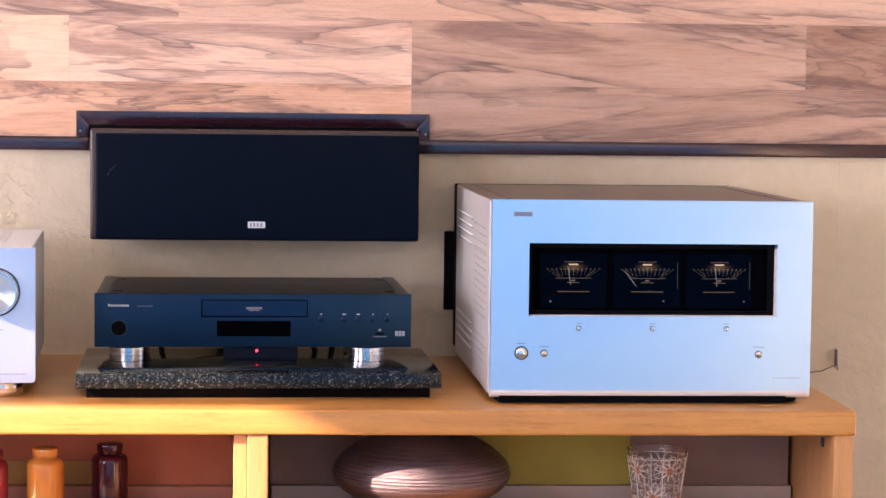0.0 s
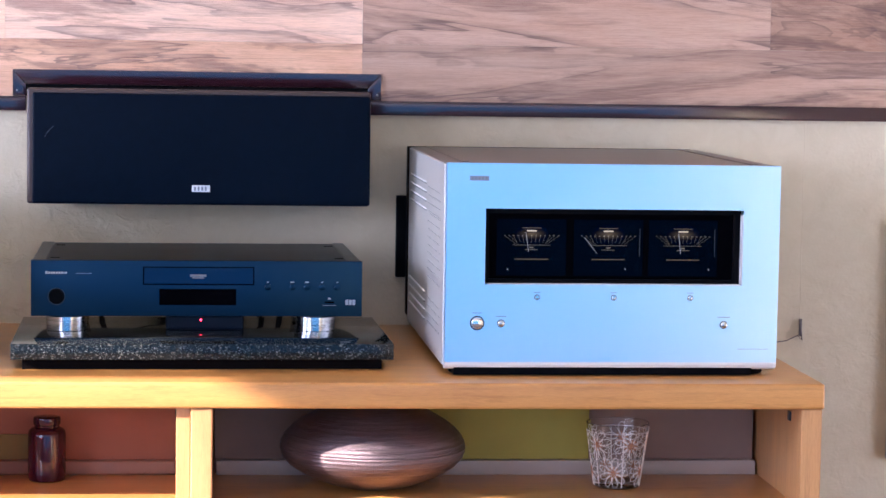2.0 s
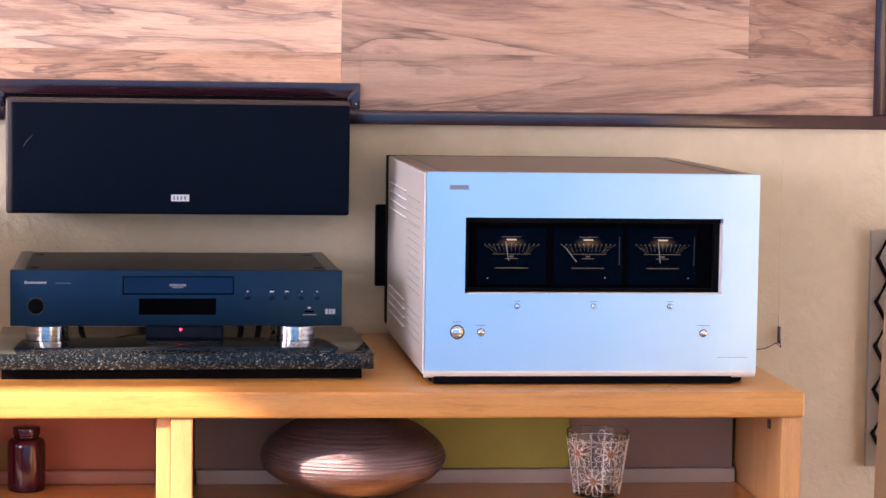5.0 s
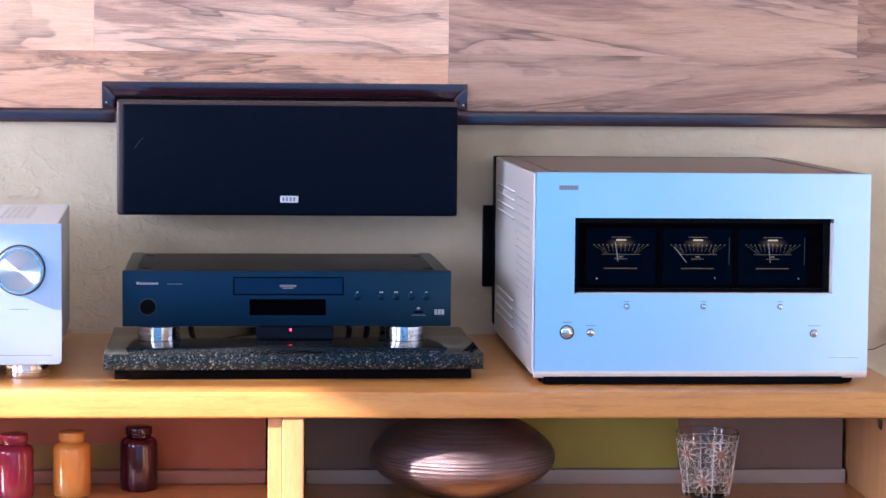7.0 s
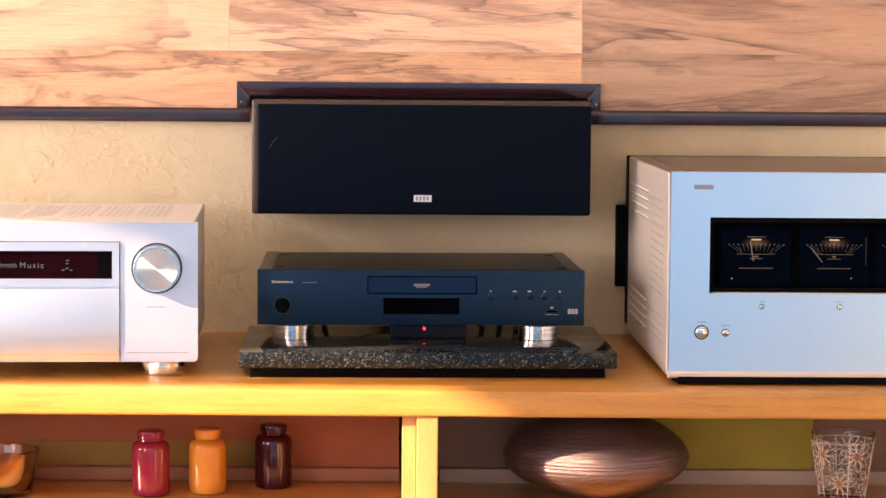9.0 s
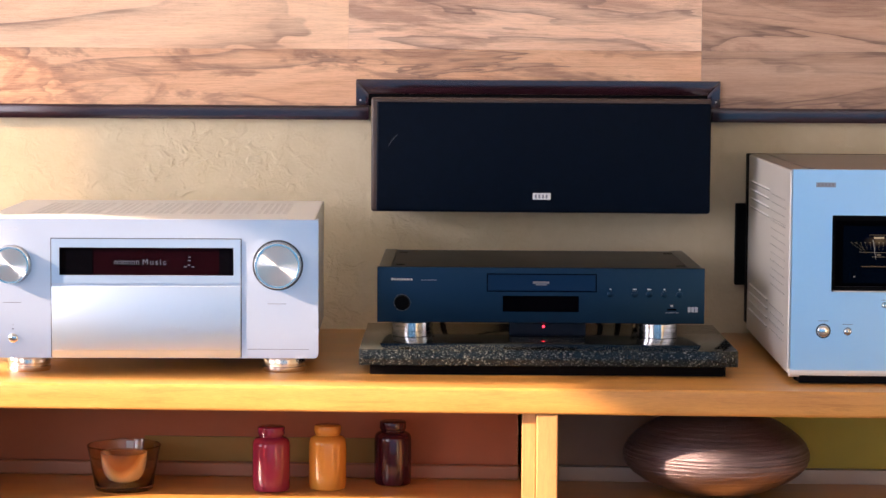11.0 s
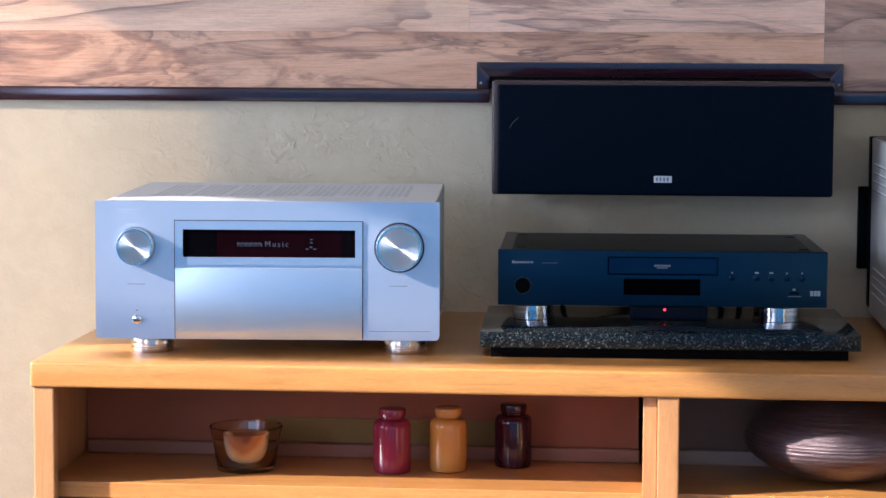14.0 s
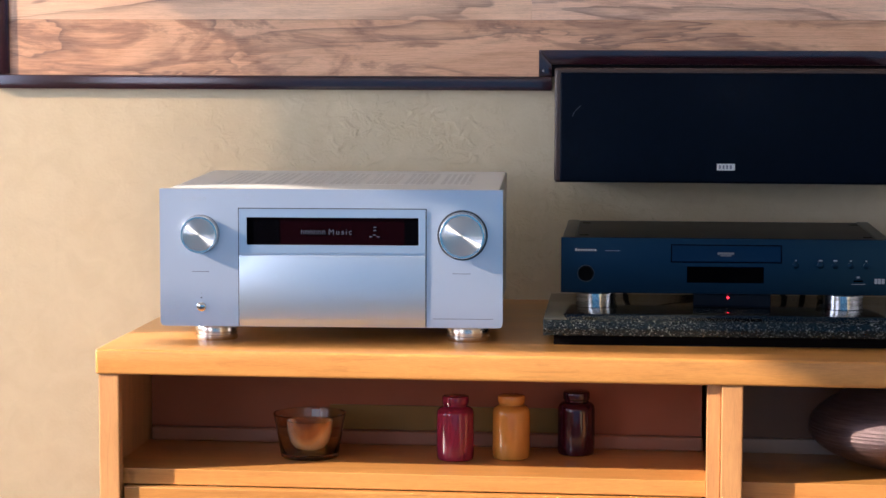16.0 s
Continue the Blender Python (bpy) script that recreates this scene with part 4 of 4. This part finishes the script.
for x, z, w in ((-0.6632, 0.8918, 0.011), (-0.3318, 0.8912, 0.0115)):
    part("print", box(x - w, x + w, RY - 0.0003, RY, z - 0.0004, z + 0.0004), GREY_MARK, rec)
part("print", box(-0.6638, -0.6616, RY - 0.0003, RY, 0.8578, 0.8594), GREY_MARK, rec)
part("print", box(-0.368, -0.2915, RY - 0.0003, RY, 0.8333, 0.8340), GREY_MARK, rec)
bm = bmesh.new()
for i in range(5):
    x = -0.686 + i * 0.0066
    for a, b, c, d in ((0, 0.0007, 0, 0.0046), (0.0030, 0.0037, 0, 0.0046), (0.0008, 0.0029, 0.0040, 0.0046)):
        box(x + a, x + b, RY - 0.0004, RY, 0.9818 + c, 0.9818 + d, into=bm)
part("logo_mark", bm, LOGO_SILVER, rec)
for x in (-0.651, -0.325):
    for y in (-0.100, 0.20):
        part("foot", lathe([(0.0265, 0), (0.0274, 0.002), (0.0274, 0.0065), (0.0262, 0.0072), (0.0262, 0.0098), (0.0274, 0.0105), (0.0274, 0.0205), (0.0262, 0.0225)], (x, y, TOP), seg=40), FOOT_METAL, rec, "ribbed metal foot", smooth=True)

# ---- stone slab and disc player ----
slab = thing("granite_slab", (0.0095, -0.1315, TOP), "polished black granite slab above a dark shadow block", "stone slab", turn=1.8)
part("slab", box(-0.2292, 0.2485, -0.1315, 0.1675, 0.8142, 0.8345, 0.0012, 2), GRANITE, slab, smooth=True)
# black block that paints the shadow band between slab and sideboard top
part("base", box(-0.216, 0.235, -0.112, 0.15, TOP, 0.8141), RUBBER, slab, "black block in place of the shadow under the slab")

ply = thing("disc_player", (0, 0, 0.8345), "dark blue disc player on round metal feet", "disc player", turn=1.8)
part("front_panel", box(-0.215, 0.215, 0.0, 0.012, 0.8542, 0.9272, 0.0012, 2), BLUE_BLACK, ply, "dark brushed front", smooth=True)
part("body", box(-0.2135, 0.2135, 0.0121, 0.300, 0.8560, 0.9225), RAIL_TOP, ply)
for x0, x1 in ((-0.2135, -0.1965), (0.1965, 0.2135)):
    part("side_rail", box(x0, x1, 0.0122, 0.300, 0.9226, 0.9268, 0.0008, 1), RAIL_TOP, ply)
part("cover", box(-0.1960, 0.1960, 0.0122, 0.298, 0.9226, 0.9258), PLAYER_TOP, ply, "black top cover")
for x in (-0.186, 0.188):
    for y in (0.05, 0.25):
        part("screw", box(x - 0.006, x + 0.006, y, y + 0.003, 0.9258, 0.9266), BLACK_PLASTIC, ply)
tr = part("disc_tray", box(-0.0700, 0.0720, -0.0010, 0.0002, 0.8965, 0.9180, 0.0006, 1), TRAY_FRONT, ply)
part("tray_joint", plate_with_hole(-0.0712, 0.0732, 0.8953, 0.9192, -0.0700, 0.0720, 0.8965, 0.9180, -0.0003, 0.0001), BLACK_GLOSS, tr)
bm = box(-0.0105, 0.0110, -0.0014, -0.0010, 0.9062, 0.9092)
box(-0.0070, 0.0075, -0.0014, -0.0010, 0.9040, 0.9056, into=bm)
part("tray_mark", bm, TRAY_MARK, tr)
part("display", box(-0.0500, 0.0500, -0.0008, 0.0002, 0.8690, 0.8902, 0.0003, 1), BLACK_GLOSS, ply, "black display window")
b = part("power_button", lathe([(0.0102, 0.0), (0.0102, 0.0018), (0.0092, 0.0024), (0.0088, 0.0012), (0.0003, 0.0010)], (-0.1822, 0.0, 0.8800), "y", 36), BLACK_PLASTIC, ply, "round black power button", smooth=True)
part("button_ring", lathe([(0.0104, 0.0), (0.0104, 0.0012), (0.0112, 0.0012), (0.0112, 0.0)], (-0.1822, 0.0, 0.8800), "y", 36, True), DARK_RING, b)
for x in (0.0912, 0.1230, 0.1422, 0.1622, 0.1822):
    part("button", lathe([(0.0042, 0.0), (0.0042, 0.0016), (0.0034, 0.0022), (0.0003, 0.0022)], (x, 0.0, 0.8930), "y", 18), BLUE_BLACK, ply, smooth=True)
    w = 0.0026 if 0.12 < x < 0.15 else 0.0012
    part("print", box(x - w, x + w, -0.0003, 0.0, 0.8988, 0.9002), WHITE_MARK, ply)
part("socket", box(0.1660, 0.1780, -0.0006, 0.0002, 0.8718, 0.8742), BLACK_GLOSS, ply)
bm = box(0.1700, 0.1738, -0.0004, 0.0, 0.8768, 0.8792)
box(0.1632, 0.1812, -0.0004, 0.0, 0.8686, 0.8692, into=bm)
part("print", bm, DIM_MARK, ply)
bm = bmesh.new()
for i in range(3):
    box(0.1930 + i * 0.0046, 0.1968 + i * 0.0046, -0.0004, 0.0, 0.8697, 0.8765, into=bm)
part("print", bm, DIM_MARK, ply)
bm = bmesh.new()
x = -0.1965
for w in (0.0030, 0.0026, 0.0026, 0.0026, 0.0026, 0.0026, 0.0026, 0.0012, 0.0024):
    box(x, x + w, -0.0004, 0.0, 0.9094, 0.9120 + (0.0008 if w == 0.0030 else 0), into=bm)
    x += w + 0.0007
part("logo_mark", bm, WHITE_MARK, ply)
part("print", box(-0.157, -0.137, -0.0004, 0.0, 0.9097, 0.9104), GREY_MARK, ply)
for x in (-0.1695, 0.1550):
    for y in (0.022, 0.125):
        part("foot", lathe([(0.0240, 0), (0.0262, 0.0006), (0.0262, 0.0060), (0.0252, 0.0065), (0.0252, 0.0079), (0.0262, 0.0084), (0.0262, 0.0130), (0.0255, 0.0135), (0.0255, 0.0146), (0.0262, 0.0152), (0.0262, 0.0186), (0.0240, 0.0192), (0.0200, 0.0197)], (x, y, 0.8345), seg=44), RIBBED, ply, "polished ribbed metal foot", smooth=True)

unit = thing("small_receiver_box", (0.009, 0.05, 0.8345), "small dark box with a red light on the slab", "electronic box")
part("case", box(-0.0420, 0.0600, 0.020, 0.090, 0.8345, 0.8535, 0.0030, 3), BOX_BLUE, unit, smooth=True)
part("light", lathe([(0.0018, 0), (0.0018, 0.0006), (0.0007, 0.0011)], (0.0040, 0.020, 0.8475), "y", 14), LED_RED, unit, "red standby light")


def cord(name, pts, r, label):
    bm = tube(pts, r, 8)
    return body(name, bm, CABLE, label, "cable", "cables behind the player", smooth=True)


cord("cable", [(-0.140, 0.302, 0.880), (-0.141, 0.325, 0.865), (-0.142, 0.332, 0.83), (-0.142, 0.335, TOP + 0.004), (-0.142, 0.36, TOP + 0.004)], 0.0045, "black cable hanging behind the disc player")
cord("cable", [(-0.105, 0.302, 0.872), (-0.095, 0.325, 0.862), (-0.075, 0.332, 0.845), (-0.045, 0.33, 0.836), (-0.020, 0.332, 0.815), (-0.015, 0.335, TOP + 0.004)], 0.0040, "black cable slanting down behind the player")
cord("cable", [(0.070, 0.302, 0.880), (0.082, 0.322, 0.868), (0.089, 0.332, 0.850), (0.088, 0.333, 0.825), (0.082, 0.335, TOP + 0.004)], 0.0042, "black cable curving down behind the player")
cord("cable", [(0.114, 0.302, 0.885), (0.114, 0.33, 0.865), (0.1145, 0.335, 0.83), (0.1145, 0.338, TOP + 0.004)], 0.0044, "thick black cable behind the player")

# ---- things in the open compartments ----
va = thing("vase", (0.2255, -0.085, SHELF_Z), "flat bronze vase with fine horizontal grooves", "vase")
prof = []
for i in range(71):
    u = i / 70
    z = 0.113 * u
    if u < 0.46:
        r = 0.030 + 0.0885 * math.sin(math.pi / 2 * (u / 0.46) ** 0.86) ** 0.9
    else:
        w = (u - 0.46) / 0.54
        r = 0.040 + 0.0785 * math.cos(math.pi / 2 * w ** 1.08) ** 0.95
    r += 0.0009 * noise.noise(Vector((0, 0, z * 420))) + 0.0004 * math.sin(z * 2600)
    prof.append((max(r, 0.01), z))
prof += [(0.036, 0.113), (0.034, 0.100), (0.04, 0.085)]
part("body", lathe(prof, (0.2255, -0.085, SHELF_Z), seg=72), VASE, va, smooth=True)


def jar(x, y, material, label):
    j = thing("jar", (x, y, SHELF_Z), label, "jar", "glazed jars on the shelf")
    p = [(0.0200, 0), (0.0228, 0.0014), (0.0240, 0.0045), (0.0243, 0.012), (0.0243, 0.057), (0.0240, 0.0615), (0.0228, 0.0655), (0.0200, 0.0682), (0.0172, 0.0694), (0.0160, 0.0700), (0.0003, 0.0702)]
    part("lid", lathe([(0.0003, 0.0703), (0.0158, 0.0703), (0.0160, 0.0722), (0.0170, 0.0730), (0.0174, 0.0742), (0.0174, 0.0808), (0.0170, 0.0823), (0.0156, 0.0831), (0.0003, 0.0834)], (x, y, SHELF_Z), seg=40), material, j, smooth=True)
    part("body", lathe(p, (x, y, SHELF_Z), seg=48), material, j, smooth=True)


jar(-0.3445, -0.0950, JAR_RED, "glossy cherry-red glazed jar with a short neck")
jar(-0.2735, -0.0780, JAR_YELLOW, "glossy mustard-yellow glazed jar with a short neck")
jar(-0.1915, -0.0380, JAR_PLUM, "glossy dark plum glazed jar with a short neck")

bw = thing("candle_glass", (-0.5350, -0.095, SHELF_Z), "brown glass candle holder with an orange inner cup", "candle holder")
S = 0.82
p = [(0.0355, 0.0), (0.0375, 0.002), (0.0400, 0.02), (0.0440, 0.05), (0.0475, 0.0690), (0.0466, 0.0700), (0.0455, 0.0690), (0.0418, 0.048), (0.0380, 0.020), (0.0340, 0.008), (0.0003, 0.0065)]
part("outer_glass", lathe([(r, h * S) for r, h in p], (-0.5350, -0.095, SHELF_Z), seg=56), AMBER, bw, "dark brown glass", smooth=True)
p = [(0.0003, 0.0085), (0.0120, 0.0092), (0.0200, 0.0135), (0.0255, 0.0230), (0.0285, 0.0390), (0.0298, 0.0580), (0.0284, 0.0580), (0.0270, 0.0390), (0.0240, 0.0240), (0.0188, 0.0150), (0.0110, 0.0112), (0.0003, 0.0105)]
part("inner_cup", lathe([(r, h * S) for r, h in p], (-0.5350, -0.095, SHELF_Z), seg=48), AMBER_CUP, bw, "orange inner cup with a sunlit cream U in its colour", smooth=True)
part("label", box(-0.5395, -0.5295, -0.0525, -0.0519, SHELF_Z + 0.044, SHELF_Z + 0.055), PALE_MARK, bw, "small pale paper label")

tg = thing("tumbler", (0.5430, -0.085, SHELF_Z), "clear glass tumbler painted with white and orange flowers", "drinking glass")
GH, R0, R1 = 0.0838, 0.0292, 0.0408
p = [(R0 - 0.003, 0.0), (R0, 0.0015), (R1, GH), (R1 - 0.0006, GH + 0.0006), (R1 - 0.0014, GH), (R0 - 0.0006, 0.008), (0.0003, 0.006)]
part("glass", lathe(p, (0.5430, -0.085, SHELF_Z), seg=56), CLEAR, tg, smooth=True)


def on_glass(a, h):
    r = R0 + (R1 - R0) * h / GH + 0.0005
    return (0.5430 + r * math.sin(a), -0.085 - r * math.cos(a), SHELF_Z + h)


white, orange = bmesh.new(), bmesh.new()
tube([on_glass(2 * math.pi * k / 48, GH - 0.010) for k in range(48)], 0.0004, 5, into=white, shut=True)
for k in range(6):
    a0 = k * math.pi / 3 + 0.05
    tube([on_glass(a0, 0.003 + i * (GH - 0.014) / 6) for i in range(7)], 0.0006, 5, into=white)
for k in range(10):
    a0 = 2 * math.pi * (k // 2 + (0.5 if k % 2 else 0.0)) / 5 + 0.32
    h0 = 0.0225 if k % 2 else 0.0580
    for j in range(9):
        th = 2 * math.pi * (j + 0.25 * (k % 3)) / 9
        loop = []
        for i in range(12):
            s = 2 * math.pi * i / 12
            u, w = 0.0125 + 0.0082 * math.cos(s), 0.0036 * math.sin(s) * (1.0 + 0.35 * math.cos(s))
            dx, dz = u * math.cos(th) - w * math.sin(th), u * math.sin(th) + w * math.cos(th)
            loop.append(on_glass(a0 + dx / 0.035, min(max(h0 + dz, 0.003), GH - 0.004)))
        tube(loop, 0.00042, 4, into=white, shut=True)
        tube([on_glass(a0 + u * math.cos(th) / 0.035, min(max(h0 + u * math.sin(th), 0.003), GH - 0.004)) for u in (0.0008, 0.0040, 0.0085)], 0.0006, 4, into=orange)
tagged(part("flower_pattern", white, FLOWER_WHITE, tg, "white enamel petals"), kind="stuff")
tagged(part("flower_heart_pattern", orange, FLOWER_ORANGE, tg, "orange enamel flower hearts"), kind="stuff")

# ---- right of the sideboard ----
strip = thing("metal_strip", (1.06, 0.38, 0.60), "slim steel strip with black hexagons leaning on the wall", "metal panel")
part("plate", box(1.034, 1.118, 0.376, 0.386, 0.600, 0.958, 0.001), STEEL_STRIP, strip)
for k in range(5):
    cz = 0.917 - k * 0.0665
    hexa = [(1.075 + 0.032 * math.cos(a), 0.3755, cz + 0.034 * math.sin(a)) for a in (math.pi / 6 + math.pi / 3 * i + math.pi / 6 for i in range(6))]
    part("hexagon", tube(hexa, 0.0040, 6, shut=True), BLACK_PLASTIC, strip)
bm = bmesh.new()
N = 60
rows = []
for j in range(25):
    z = 0.005 + 0.975 * j / 24
    line = []
    for i in range(N + 1):
        u = i / N
        x = 0.958 + 0.022 * (z / 0.98) ** 1.5 + 0.34 * u + max(0, (z - 0.93)) * 0.35
        y = 0.10 + 0.045 * math.sin(u * 7 * math.pi + 0.4) * (0.4 + 0.6 * u) - 0.05 * math.sin(math.pi * min(1, u * 6))
        line.append(bm.verts.new((x, y, z)))
    rows.append(line)
for a, b in zip(rows, rows[1:]):
    for i in range(N):
        bm.faces.new((a[i], a[i + 1], b[i + 1], b[i]))
geom = bmesh.ops.solidify(bm, geom=bm.faces[:], thickness=0.004)
body("folded_drape", bm, CURTAIN_CLOTH, "beige cloth drape hanging in soft folds", "curtain", smooth=True)

hook = thing("wall_hook", (0.898, WALL_Y, 0.775), "small dark wall hook with a thin cord", "hook")
part("pin", box(0.8955, 0.8995, WALL_Y - 0.006, WALL_Y - 0.0005, 0.786, 0.812, 0.0008, 1), HOOK_GREY, hook)
part("cord", tube([(0.897, WALL_Y - 0.006, 0.806), (0.900, WALL_Y - 0.006, 0.780), (0.893, WALL_Y - 0.006, 0.787), (0.875, WALL_Y - 0.008, 0.779), (0.85, WALL_Y - 0.01, 0.776), (0.72, WALL_Y - 0.02, 0.812)], 0.0009, 5), HOOK_GREY, hook)
conduit = [(0.897 + 0.0008 * math.sin(k * 1.3), WALL_Y + 0.0013, 0.812 + 0.296 * k / 12) for k in range(13)]
part("plastered_wire", tube(conduit, 0.0017, 8), PLASTER, hook, "thin wire plastered over")
